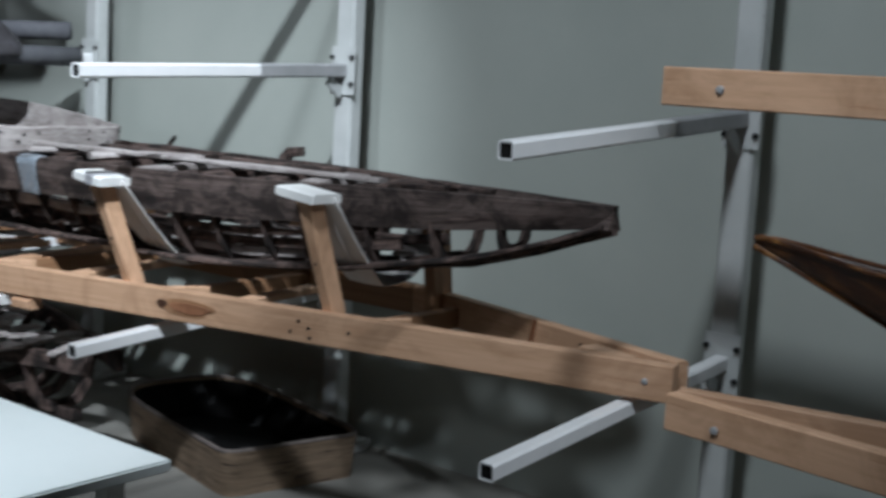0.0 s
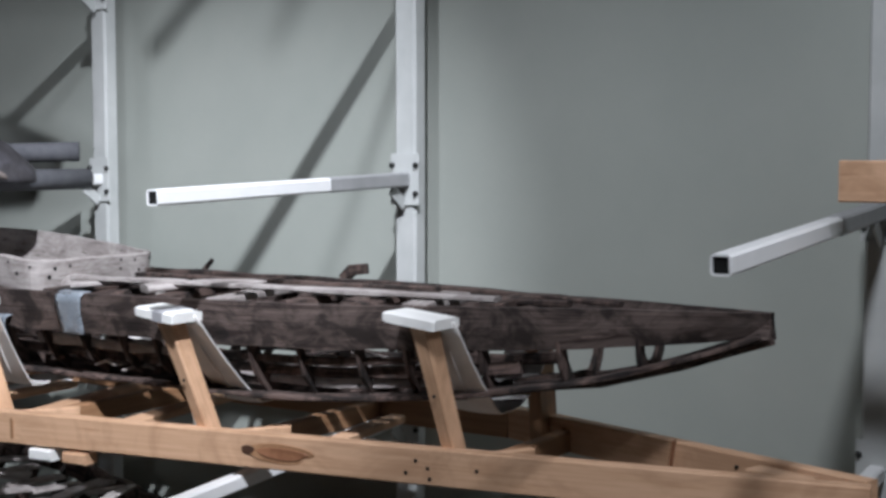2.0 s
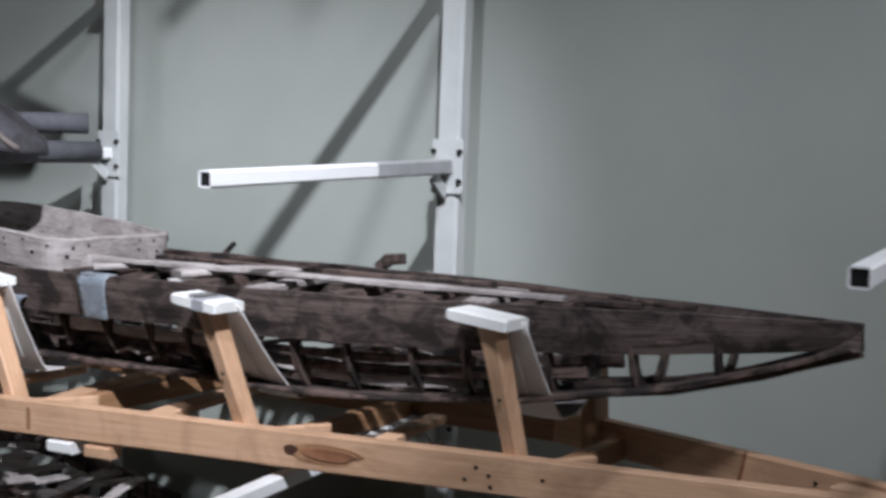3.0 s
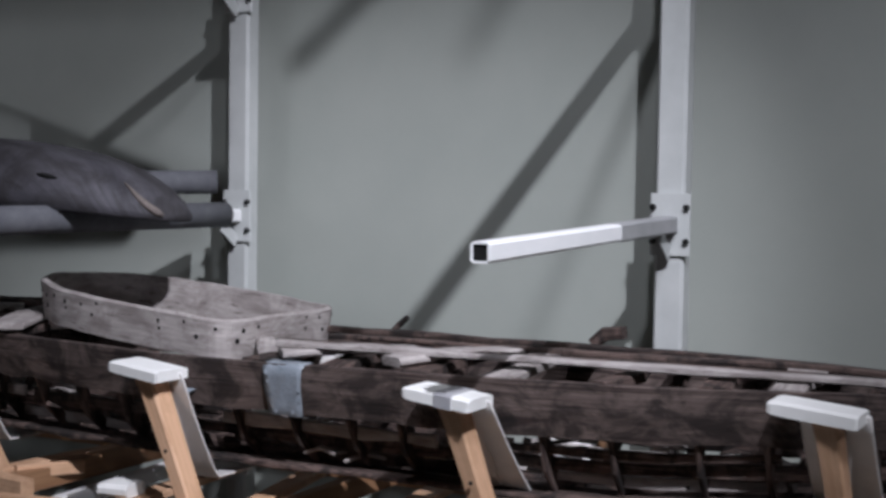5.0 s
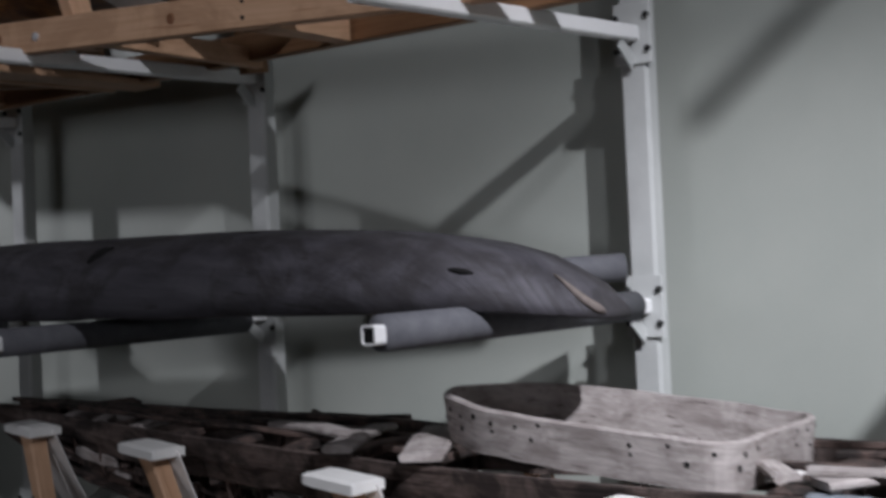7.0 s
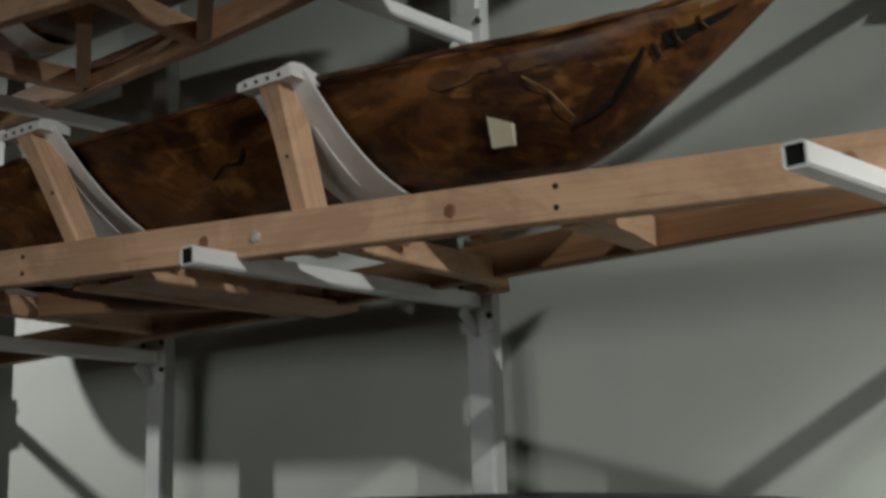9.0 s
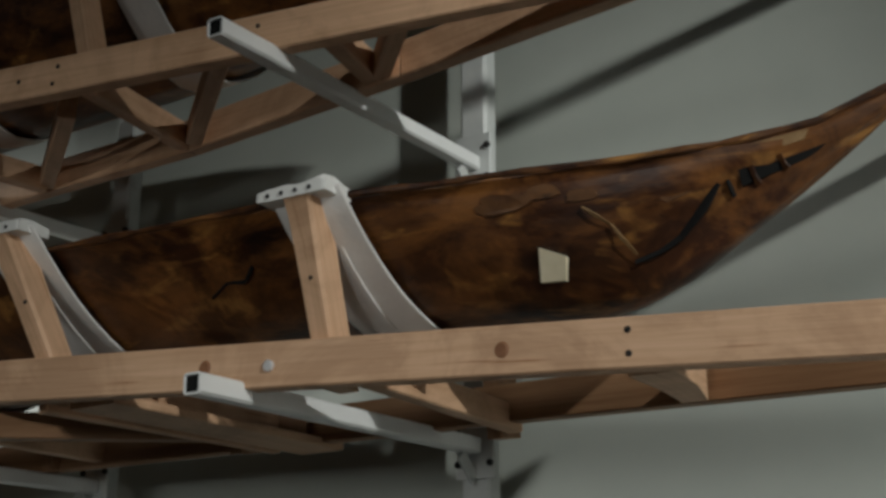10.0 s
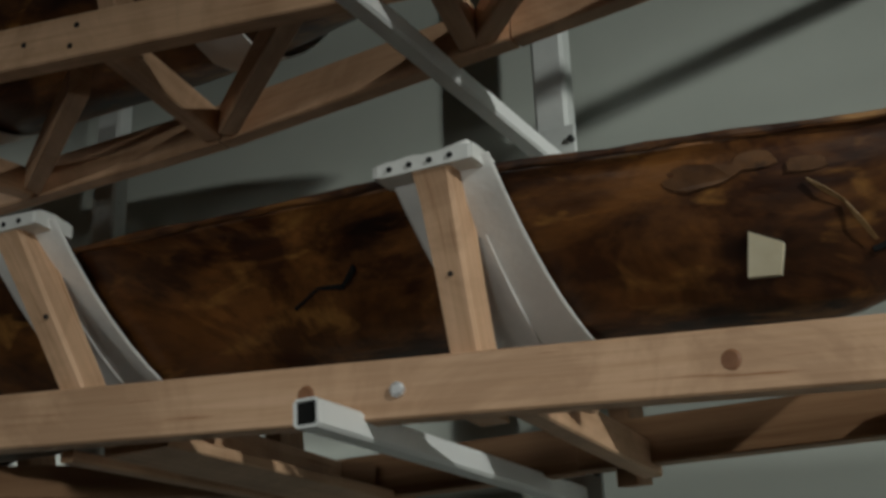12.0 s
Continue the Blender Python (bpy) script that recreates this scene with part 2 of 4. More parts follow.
def pipe(bm, pts, r, sides=14, up=V((0, 0, 1)), radii=None):
    pts = [V(p) for p in pts]
    rings = []
    for i, (p, s, u) in enumerate(frames_along(pts, up)):
        rr = radii[i] if radii else r
        rings.append([p + (s * math.cos(a) + u * math.sin(a)) * rr for a in (2 * math.pi * k / sides for k in range(sides))])
    return loft(bm, rings)


def beam(name, a, b, w, h, mat, parent, label="", up=V((0, 0, 1)), chamfer=0.003):
    return part(name, sweep(fresh(), (a, b), w, h, up, chamfer), mat, parent, label)


def knob(place, axis, r, depth):
    """A bolt head: a short six-sided stub with a domed end."""
    p, d = V(place), V(axis).normalized()
    up = V((0, 0, 1)) if abs(d.z) < 0.9 else V((1, 0, 0))
    return pipe(fresh(), (p, p + d * depth * 0.7, p + d * depth), r, 8, up, (r, r, r * 0.6))


def lerp(a, b, t):
    return a + (b - a) * t


def curve(table, x):
    """Smooth reading of a short table of (x, value)."""
    if x <= table[0][0]:
        return table[0][1]
    for (x0, v0), (x1, v1) in zip(table, table[1:]):
        if x <= x1:
            t = (x - x0) / (x1 - x0)
            return lerp(v0, v1, t * t * (3 - 2 * t) if len(table) < 4 else t)
    return table[-1][1]


def box(name, lo, hi, mat, parent=None, label="", bevel=0.0):
    bm = fresh()
    gl = bm.verts.layers.float_vector["grain"]
    bmesh.ops.create_cube(bm, size=1)
    lo, hi = V(lo), V(hi)
    for v in bm.verts:
        v.co = V([lerp(lo[i], hi[i], v.co[i] + 0.5) for i in range(3)])
        v[gl] = v.co
    if bevel:
        bmesh.ops.bevel(bm, geom=bm.edges[:], offset=bevel, segments=2, affect="EDGES")
    return part(name, bm, mat, parent, label)


# ---------------------------------------------------------------- room
WALL_Y = 1.18
X0, X1, Y0, TOP = -11.0, 4.5, -5.0, 4.3


def structure(ob, label, category):
    return tagged(ob, label, category, kind="structure")


structure(box("floor", (X0, Y0, -0.15), (X1, WALL_Y, 0), CONCRETE), "worn grey concrete floor of the store", "floor")
structure(box("wall_north", (X0, WALL_Y, -0.15), (X1, WALL_Y + 0.2, TOP), WALL), "plain grey-green painted wall behind the racks", "wall")
structure(box("wall_south", (X0, Y0 - 0.2, -0.15), (X1, Y0, TOP), DARK_WALL), "unseen wall across the aisle, near black to cut bounced light", "wall")
structure(box("wall_west", (X0 - 0.2, Y0, -0.15), (X0, WALL_Y, TOP), DARK_WALL), "unseen end wall, near black to cut bounced light", "wall")
structure(box("wall_east", (X1, Y0, -0.15), (X1 + 0.2, WALL_Y, TOP), DARK_WALL), "unseen end wall, near black to cut bounced light", "wall")
structure(box("ceiling", (X0, Y0, TOP), (X1, WALL_Y, TOP + 0.2), CEIL), "unseen ceiling, near black to cut bounced light", "ceiling")

# ---------------------------------------------------------------- cantilever rack
COL_FRONT = 0.985
TUBE = 0.038
# column x, and for each arm: height at the tip, height at the column
RACK = {
    "C": (0.0, ((0.500, 0.575), (1.130, 1.195))),
    "B": (-1.368, ((0.490, 0.560), (1.223, 1.255), (1.83, 1.945), (2.58, 2.66))),
    # A's fifth arm is unseen, added to throw a shadow stripe on the wall.
    "A": (-2.690, ((0.500, 0.560), (1.237, 1.245), (1.885, 1.91), (2.62, 2.66), (3.10, 3.13))),
    "Z": (-3.985, ((0.500, 0.560), (1.220, 1.245), (1.938, 1.965), (2.610, 2.66))),
    "Y": (-5.205, ((0.500, 0.560), (1.220, 1.245), (1.940, 1.955), (2.610, 2.66))),
    "X": (-6.45, ((0.500, 0.560), (1.220, 1.245), (1.940, 1.955), (2.610, 2.66))),
}
TIP_Y = {"C": 0.0, "B": 0.0, "A": 0.036, "Z": 0.042, "Y": 0.04, "X": 0.04}
ARM_X = {"C": 0.0, "B": -1.370, "A": -2.775, "Z": -3.990, "Y": -5.205, "X": -6.45}


def square_tube(a, b, size, wall=0.004):
    """A hollow square tube, open at its first end."""
    bm = fresh()
    a, b = V(a), V(b)
    _, s, u = frames_along([a, b], V((0, 0, 1)))[0]
    d = (b - a).normalized()

    def ring(p, h, c):
        prof = ((-h + c, -h), (h - c, -h), (h, -h + c), (h, h - c), (h - c, h), (-h + c, h), (-h, h - c), (-h, -h + c))
        return [p + s * x + u * y for x, y in prof]

    h = size / 2
    return loft(bm, [ring(a + d * 0.25, h - wall, 0.002), ring(a, h - wall, 0.002), ring(a, h, 0.005), ring(b, h, 0.005)])


def rack(key):
    x, arms = RACK[key]
    top = 3.9
    t = thing("cantilever_rack_upright", (x, COL_FRONT + 0.05, 0), "white painted steel rack column with square cantilever arms", "storage rack", "rack uprights")
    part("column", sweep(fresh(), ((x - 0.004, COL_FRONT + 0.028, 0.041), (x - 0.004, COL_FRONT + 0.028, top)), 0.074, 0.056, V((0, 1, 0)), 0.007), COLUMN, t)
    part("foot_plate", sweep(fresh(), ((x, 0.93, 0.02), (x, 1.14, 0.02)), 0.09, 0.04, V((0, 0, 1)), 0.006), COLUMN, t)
    for i, (zt, zr) in enumerate(arms):
        ax, ty = ARM_X[key], TIP_Y[key]
        arm = part("arm", square_tube((ax, ty, zt), (x, COL_FRONT - 0.004, zr), TUBE), STEEL, t, "white square steel tube arm with an open end")
        # Black plug stands in for the shade inside the open tube end.
        d = (V((x, COL_FRONT, zr)) - V((ax, ty, zt))).normalized()
        cap = V((ax, ty, zt)) + d * 0.003
        part("end_cap", sweep(fresh(), (cap, cap + d * 0.01), TUBE - 0.0085, TUBE - 0.0085, chamfer=0.002), HOLE, arm, "black plug in place of the shade inside the tube")
        # Grey skin puts the shade on the root half into the colour.
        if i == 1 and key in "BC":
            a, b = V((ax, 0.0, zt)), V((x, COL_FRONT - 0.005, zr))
            part("root_sleeve", sweep(fresh(), (lerp(a, b, 0.63), b), TUBE + 0.003, TUBE + 0.003, chamfer=0.005), GALV_AND_SHADE, arm, "grey skin standing for shade on the arm's root")
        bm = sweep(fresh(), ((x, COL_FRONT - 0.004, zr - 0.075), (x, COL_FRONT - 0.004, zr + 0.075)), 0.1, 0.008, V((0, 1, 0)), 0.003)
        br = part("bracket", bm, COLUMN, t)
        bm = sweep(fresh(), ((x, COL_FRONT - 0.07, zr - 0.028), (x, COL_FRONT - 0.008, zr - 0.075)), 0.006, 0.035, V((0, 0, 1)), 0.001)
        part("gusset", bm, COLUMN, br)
        for dz in (-0.041, 0.041):
            for dx in (-0.042, 0.042):
                part("bolt", knob((x + dx, COL_FRONT - 0.007, zr + dz), (0, -1, 0), 0.008, 0.012), BLACK, br)
    return t


for key in RACK:
    rack(key)


# ---------------------------------------------------------------- timber cradles
def oval(place, rx, rz, axis_y=-1, slant=0.0):
    """A thin oval plate on a face that looks along -y."""
    p = V(place)
    rings = []
    for d, k in ((0.0, 1.0), (0.0015, 0.94)):
        rings.append([p + V((rx * k * math.cos(a) * (1 + 0.12 * math.sin(3 * a)), axis_y * d + slant * rx * k * math.cos(a), rz * k * math.sin(a))) for a in (2 * math.pi * j / 20 for j in range(20))])
    return loft(fresh(), rings)


def screw(place, parent, axis=(0, -1, 0), r=0.0045, mat=None):
    part("screw", knob(place, axis, r, 0.003), mat or BLACK, parent)


def sling(bm, pts, x, width, drift=0.0):
    """A cloth band that hangs along points (y, z), with a soft sag across its width."""
    rings = []
    for i, (y, z) in enumerate(pts):
        xx = x + drift * math.sin(math.pi * i / (len(pts) - 1))
        rings.append([V((xx + width * k, y, z - 0.003 * math.cos(math.pi * k))) for k in (-0.5, -0.47, -0.25, 0, 0.25, 0.47, 0.5)])
    back = [[p + V((0, 0.001, 0.004)) for p in r[::-1]] for r in rings]
    return loft(bm, [a + b for a, b in zip(rings, back)])


def cradle_post(parent, x, rail, head, rear_y, rear_top, floor_z, power=2.2, run=0.0, width=0.185, lean=0.0, tape=False, holes=False, mid=0.6, drift=0.0):
    """One frame of a cradle: leaning post, padded head, cloth sling, cross piece and rear post.
    run: how far back a straight sling meets its floor; with none it hangs in a curve."""
    ry, rz = rail
    hy, hz = head
    thin = 1.0 if holes else 0.8
    top, foot = V((x + 0.012, hy + 0.04, hz - 0.012)), V((x + lean, ry + 0.065, rz - 0.035))
    post = part("post", loft(fresh(), [[p + V((-w, -d, 0)), p + V((w * 0.8, -d, 0)), p + V((w, -d * 0.8, 0)), p + V((w, d, 0)), p + V((-w, d, 0))]
                                       for p, w, d in ((foot, thin * 0.021, thin * 0.03), (lerp(foot, top, 0.55), thin * 0.022, thin * 0.031), (lerp(foot, top, 0.9), thin * 0.025, thin * 0.032), (top, thin * 0.029, thin * 0.034))]), PINE, parent)
    screw((x + 0.006 + lean * 0.5, (ry + hy) / 2 + 0.015, (rz + hz) / 2), post)
    l, r = x - width / 2, x + width / 2 - (0.0 if holes else 0.02)
    yaw, tilt, deep = (0.0, 0.0, 0.085) if holes else (-0.16, -0.06, 0.105)

    def board(xx, i, t):
        y, z = hy + yaw * (xx - x), hz + tilt * (xx - x)
        return [V((xx, y + 0.002 + i, z - 0.013 * t)), V((xx, y + deep - i, z - 0.013 * t)), V((xx, y + deep - i, z + 0.009 * t)), V((xx, y + deep - 0.015, z + 0.013 * t)),
                V((xx, y + 0.012, z + 0.013 * t)), V((xx, y + 0.002 + i, z + 0.008 * t))]

    hd = part("head", loft(fresh(), [board(*q) for q in ((l, 0.002, 0.7), (l + 0.008, 0, 0.9), (l + 0.03, 0, 1), (r - 0.006, 0, 1), (r, 0.002, 0.9))]), WHITE_PAD, parent, "padded white head board")
    if tape:
        part("tape_band", loft(fresh(), [[p + V((0, q[0], q[1])) for p, q in zip(board(xx, 0, 1), ((-0.002, -0.002), (0.002, -0.002), (0.002, 0.002), (0, 0.002), (0, 0.002), (-0.002, 0.002)))]
                                         for xx in (x - 0.012, x + 0.03)]), TAPE, hd, "grey tape band")
    n = 4
    for k in range(n if holes else 0):
        screw((l + 0.028 + k * (width - 0.06) / (n - 1), hy + 0.0015, hz - 0.003), hd, r=0.0042)
    if holes:
        # loose white padding that bulges over the board
        rings = []
        for k in range(15):
            xx = lerp(l + 0.004, r - 0.004, k / 14)
            puff = 0.006 + 0.007 * noise.noise((xx * 22, hz, 3)) if 0 < k < 14 else 0.001
            rings.append([V((xx, hy + 0.006, hz + 0.009)), V((xx, hy + 0.02, hz + 0.014 + puff)), V((xx, hy + 0.05, hz + 0.016 + puff * 1.3)), V((xx, hy + 0.075, hz + 0.012))])
        part("padding", loft(fresh(), rings), WHITE_PAD, hd, "lumpy white padding", smooth=True)
    pts = []
    for k in range(21):
        a = 1 - k / 10
        if run and k <= 8:
            t = k / 8
            y, z = lerp(hy + 0.06, hy + 0.06 + run, t), lerp(hz - 0.004, floor_z, min(1.0, t * 1.02)) - 0.012 * math.sin(math.pi * t)
        elif run and a > 0:
            y, z = lerp(hy + 0.06 + run, mid, (k - 8) / 2), floor_z
        else:
            y = mid - a * ((mid - hy - 0.03) if a > 0 else (rear_y - mid))
            z = floor_z + ((hz if a > 0 else rear_top) - floor_z) * abs(a) ** power
        pts.append((y, z))
    sx, sw = (x + 0.012, width) if holes else (x + 0.018, 0.128)
    sl = part("sling", sling(fresh(), pts, sx, sw, drift), CLOTH, parent, "white cloth sling", smooth=True)
    fold = [(x + 0.045 - 0.004 * k + drift * math.sin(math.pi * k / 20), pts[k][0] - 0.003, pts[k][1] - 0.005) for k in range(2, 8)]
    part("fold", pipe(fresh(), fold, 0.0025, 8, V((1, 0, 0)), (0.001, 0.002, 0.0025, 0.0025, 0.002, 0.001)), CLOTH, sl, smooth=True)
    # Lower pieces take the darker wood in place of shade under the kayak.
    beam("cross_piece", (x + 0.055 + lean, ry + 0.02, rz - 0.006), (x + 0.055 + lean, rear_y, rz - 0.006), 0.036, 0.055, PINE if holes else RED_AND_SHADED_WOOD, parent)
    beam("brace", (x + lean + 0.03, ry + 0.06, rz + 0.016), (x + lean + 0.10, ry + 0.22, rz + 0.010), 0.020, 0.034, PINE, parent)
    beam("rear_post", (x + 0.03, rear_y + 0.02, rz - 0.04), (x + 0.03, rear_y - 0.02, rear_top - 0.04), 0.038, 0.085, RED_AND_SHADED_WOOD, parent, up=V((0, 1, 0)))


def front_y(x):
    return 0.535 + 0.187 * (x - 0.1)


low = thing("lower_canoe_cradle", (-1.4, 0.5, 0.52), "long pine cradle with padded heads, resting on the lowest rack arms", "cradle")
rail = beam("front_rail", (0.11, front_y(0.11), 0.612), (-2.62, front_y(-2.62), 0.585), 0.038, 0.086, PINE, low)
part("knot", oval((-1.23, front_y(-1.23) - 0.019, 0.597), 0.095, 0.026, slant=0.187), RED_AND_SHADED_WOOD, rail, "large dark oval knot")
part("knot_heart", oval((-1.22, front_y(-1.22) - 0.0215, 0.597), 0.07, 0.015, slant=0.187), KNOT, rail)
part("knot_heart", oval((-1.315, front_y(-1.315) - 0.0215, 0.601), 0.018, 0.011, slant=0.187), BLACK_KNOT, rail)
for x, c in ((-1.99, WHITE_PAD), (-1.88, PINE)):
    part("packing_block", sweep(fresh(), ((x, front_y(x) + 0.0, 0.527), (x + 0.075, front_y(x) + 0.01, 0.527)), 0.05, 0.03, chamfer=0.004), c, low)
for x, z in ((-0.895, 0.585), (-0.87, 0.615), (-0.84, 0.60), (-0.835, 0.575), (-0.72, 0.605)):
    screw((x, front_y(x) - 0.0185, z), rail, r=0.005)
part("bolt", knob((0.05, front_y(0.05) - 0.018, 0.612), (0.18, -1, 0), 0.008, 0.005), GALV_AND_SHADE, rail)
beam("front_rail", (-2.66, 0.163, 0.585), (-4.75, 0.36, 0.585), 0.038, 0.086, PINE, low)
part("joining_plate", sweep(fresh(), ((-2.56, front_y(-2.51) - 0.029, 0.595), (-2.46, front_y(-2.51) - 0.011, 0.595)), 0.003, 0.055), CHROME, low)
rear = beam("rear_rail", (0.10, 0.585, 0.612), (-0.95, 0.905, 0.60), 0.038, 0.086, PINE, low)
part("knot", sweep(fresh(), ((-0.405, 0.707, 0.57), (-0.39, 0.702, 0.655)), 0.004, 0.02, V((0, 1, 0)), 0.001), KNOT, rear)
screw((-0.22, 0.66, 0.625), rear)
beam("rear_rail", (-0.96, 0.905, 0.60), (-4.75, 0.80, 0.585), 0.038, 0.086, RED_AND_SHADED_WOOD, low)
beam("end_block", (-0.02, 0.56, 0.61), (-0.16, 0.6, 0.61), 0.06, 0.07, PINE, low)
# for each frame: x, y and height of the head, lean of the post, height of the sling's floor, how far back it meets it
LOW_FRAMES = ((-0.85, 0.285, 0.945, 0.05, 0.70, 0.20), (-1.54, 0.16, 0.925, 0.085, 0.668, 0.24), (-2.265, 0.10, 0.925, 0.15, 0.668, 0.13),
              (-2.985, 0.14, 0.927, 0.155, 0.668, 0.13), (-3.70, 0.24, 0.945, 0.15, 0.68, 0.13), (-4.35, 0.36, 0.955, 0.12, 0.72, 0.12))
for i, (x, hy, hz, lean, floor_z, run) in enumerate(LOW_FRAMES):
    ry = front_y(x) if x > -2.5 else 0.150 + 0.094 * (-2.52 - x)
    cradle_post(low, x, (ry, 0.595), (hy, hz), 0.90 if 0 < i < 4 else 0.83, 0.90, floor_z, 1.9, run, lean=lean, tape=(i == 1), drift=0.0)
for xa, ya, xb, yb, w in ((-1.76, 0.22, -1.84, 0.74, 0.06), (-2.08, 0.20, -2.20, 0.72, 0.055), (-2.36, 0.16, -2.40, 0.60, 0.06), (-2.86, 0.24, -2.80, 0.70, 0.05), (-1.16, 0.33, -1.22, 0.74, 0.05)):
    part("cross_board", sweep(fresh(), ((xa, ya, 0.606), ((xa + xb) / 2, (ya + yb) / 2, 0.608), (xb, yb, 0.606)), w, 0.02, wobble=0.06, chamfer=0.003, seed=int(-xa * 60)), PINE, low, "pale pine cross board")
part("packing_pad", sweep(fresh(), ((-2.44, 0.20, 0.632), (-2.36, 0.21, 0.634)), 0.08, 0.03, wobble=0.1, chamfer=0.01, seed=3), WHITE_PAD, low, "white foam packing pad")

# ---------------------------------------------------------------- kayak frame in the lower cradle
BOW_X, STERN_X = -0.138, -4.85
HALF = ((-4.85, 0.015), (-4.4, 0.075), (-3.8, 0.165), (-3.3, 0.245), (-2.8, 0.315), (-2.3, 0.34), (-1.6, 0.30), (-1.0, 0.22), (-0.6, 0.14), (-0.35, 0.075), (-0.138, 0.012))
MIDY = ((-4.85, 0.60), (-3.4, 0.57), (-2.4, 0.575), (-1.2, 0.60), (-0.138, 0.645))
GUN_Z = ((-4.85, 0.995), (-3.8, 0.965), (-2.2, 0.945), (-1.2, 0.955), (-0.6, 0.972), (-0.138, 0.977))
KEEL_Z = ((-4.85, 0.94), (-4.3, 0.80), (-3.6, 0.71), (-3.0, 0.69), (-1.3, 0.69), (-0.9, 0.725), (-0.5, 0.795), (-0.3, 0.86), (-0.138, 0.918))
DEPTH = ((-4.85, 0.05), (-4.0, 0.10), (-1.3, 0.115), (-0.6, 0.10), (-0.138, 0.058))
kay = thing("kayak_frame", (-2.4, 0.57, 0.69), "old weathered grey wooden kayak frame, skinless, with open ribs", "kayak")


def along(a, b, n):
    return [lerp(a, b, i / (n - 1)) for i in range(n)]


for side, nm in ((-1, "gunwale"), (1, "gunwale")):
    rings = []
    for i, x in enumerate(along(STERN_X, BOW_X, 60)):
        y = curve(MIDY, x) + side * curve(HALF, x)
        zt, d = curve(GUN_Z, x), curve(DEPTH, x)
        wob = 0.004 * noise.noise((x * 7, side * 3, 0))
        lo = 0.009 * noise.noise((x * 11, side * 5, 4)) + 0.006 * noise.noise((x * 31, side, 2))
        th, flare = 0.014, 0.025
        s = -side
        rings.append([V((x, y + wob, zt)), V((x, y + wob + s * th, zt + 0.002)), V((x, y + wob + s * (th + flare * 0.5), zt - d * 0.5)),
                      V((x, y + s * (th + flare), zt - d + lo)), V((x, y + s * flare, zt - d + lo)), V((x, y + wob + s * flare * 0.35, zt - d * 0.5))])
    part(nm, loft(fresh(), rings), PLANK, kay, "deep weathered side plank")
for off, nm in ((0.0, "keelson"), (-0.55, "chine_stringer"), (0.55, "chine_stringer"), (-0.68, "bilge_strip"), (-0.3, "bilge_strip"), (0.3, "bilge_strip"), (0.68, "bilge_strip")):
    pts = []
    end = BOW_X if off == 0 else BOW_X - 0.02
    for x in along(STERN_X + 0.15, end, 46):
        hw = curve(HALF, x)
        pts.append((x, curve(MIDY, x) + off * hw, curve(KEEL_Z, x) + abs(off) * 0.02 + 0.004 * noise.noise((x * 9, off, 1))))
    part(nm, sweep(fresh(), pts, 0.05 if nm == "bilge_strip" else 0.024, 0.012 if nm == "bilge_strip" else 0.02, wobble=0.25, seed=int(off * 10) + 7), WEATHERED, kay)
rnd = random.Random(5)
x = -0.42
while x > -4.7:
    hw, zt, zk, my = curve(HALF, x), curve(GUN_Z, x), curve(KEEL_Z, x), curve(MIDY, x)
    d = curve(DEPTH, x)
    broken = rnd.random() < 0.18
    pts = []
    for k in range(11):
        a = k / 10 * 2 - 1
        if broken and a > 0.1:
            break
        y = my + a * (hw - 0.03)
        z = zk + 0.014 + (zt - d * 0.55 - zk) * abs(a) ** 5
        pts.append((x + 0.012 * noise.noise((x * 5, a, 3)), y, z))
    part("rib", sweep(fresh(), pts, 0.034 * rnd.uniform(0.75, 1.2), 0.012, up=V((1, 0, 0.01)), wobble=0.15, seed=int(-x * 100)), WEATHERED, kay)
    x -= rnd.uniform(0.13, 0.19)
# deck beams, deck battens, loose pieces
x = -0.75
while x > -4.6:
    if not -2.85 < x < -2.25:
        hw, zt, my = curve(HALF, x), curve(GUN_Z, x), curve(MIDY, x)
        pts = [(x + 0.02 * rnd.uniform(-1, 1), my + a * (hw - 0.012), zt - 0.006 + 0.012 * (1 - a * a)) for a in (-1, -0.5, 0, 0.5, 1)]
        part("deck_beam", sweep(fresh(), pts, 0.06 * rnd.uniform(0.6, 1.2), 0.02, wobble=0.2, seed=int(-x * 77)), PALE_OLD if rnd.random() < 0.4 else WEATHERED, kay)
    x -= rnd.uniform(0.15, 0.24)
for off, xa, xb in ((-0.35, -0.6, -2.15), (0.12, -0.5, -2.1), (0.5, -0.7, -2.2), (0.0, -2.95, -4.7), (-0.5, -3.0, -4.6), (0.55, -2.9, -4.5)):
    pts = [(x, curve(MIDY, x) + off * curve(HALF, x), curve(GUN_Z, x) + 0.022 * min(1, 0.05 + (xa - x) / 0.5) + 0.004 * noise.noise((x * 6, off, 8))) for x in along(xa, xb, 14)]
    part("deck_batten", sweep(fresh(), pts, 0.032, 0.013, wobble=0.25, seed=int(off * 100) + 60), WEATHERED, kay)
# side plank inner shelf seen between the ribs
for off in (-0.6, 0.6):
    pts = [(x, curve(MIDY, x) + off * curve(HALF, x), lerp(curve(KEEL_Z, x), curve(GUN_Z, x), 0.3)) for x in along(-0.7, -4.6, 26)]
    part("side_stringer", sweep(fresh(), pts, 0.02, 0.028, wobble=0.3, seed=17), WEATHERED, kay)

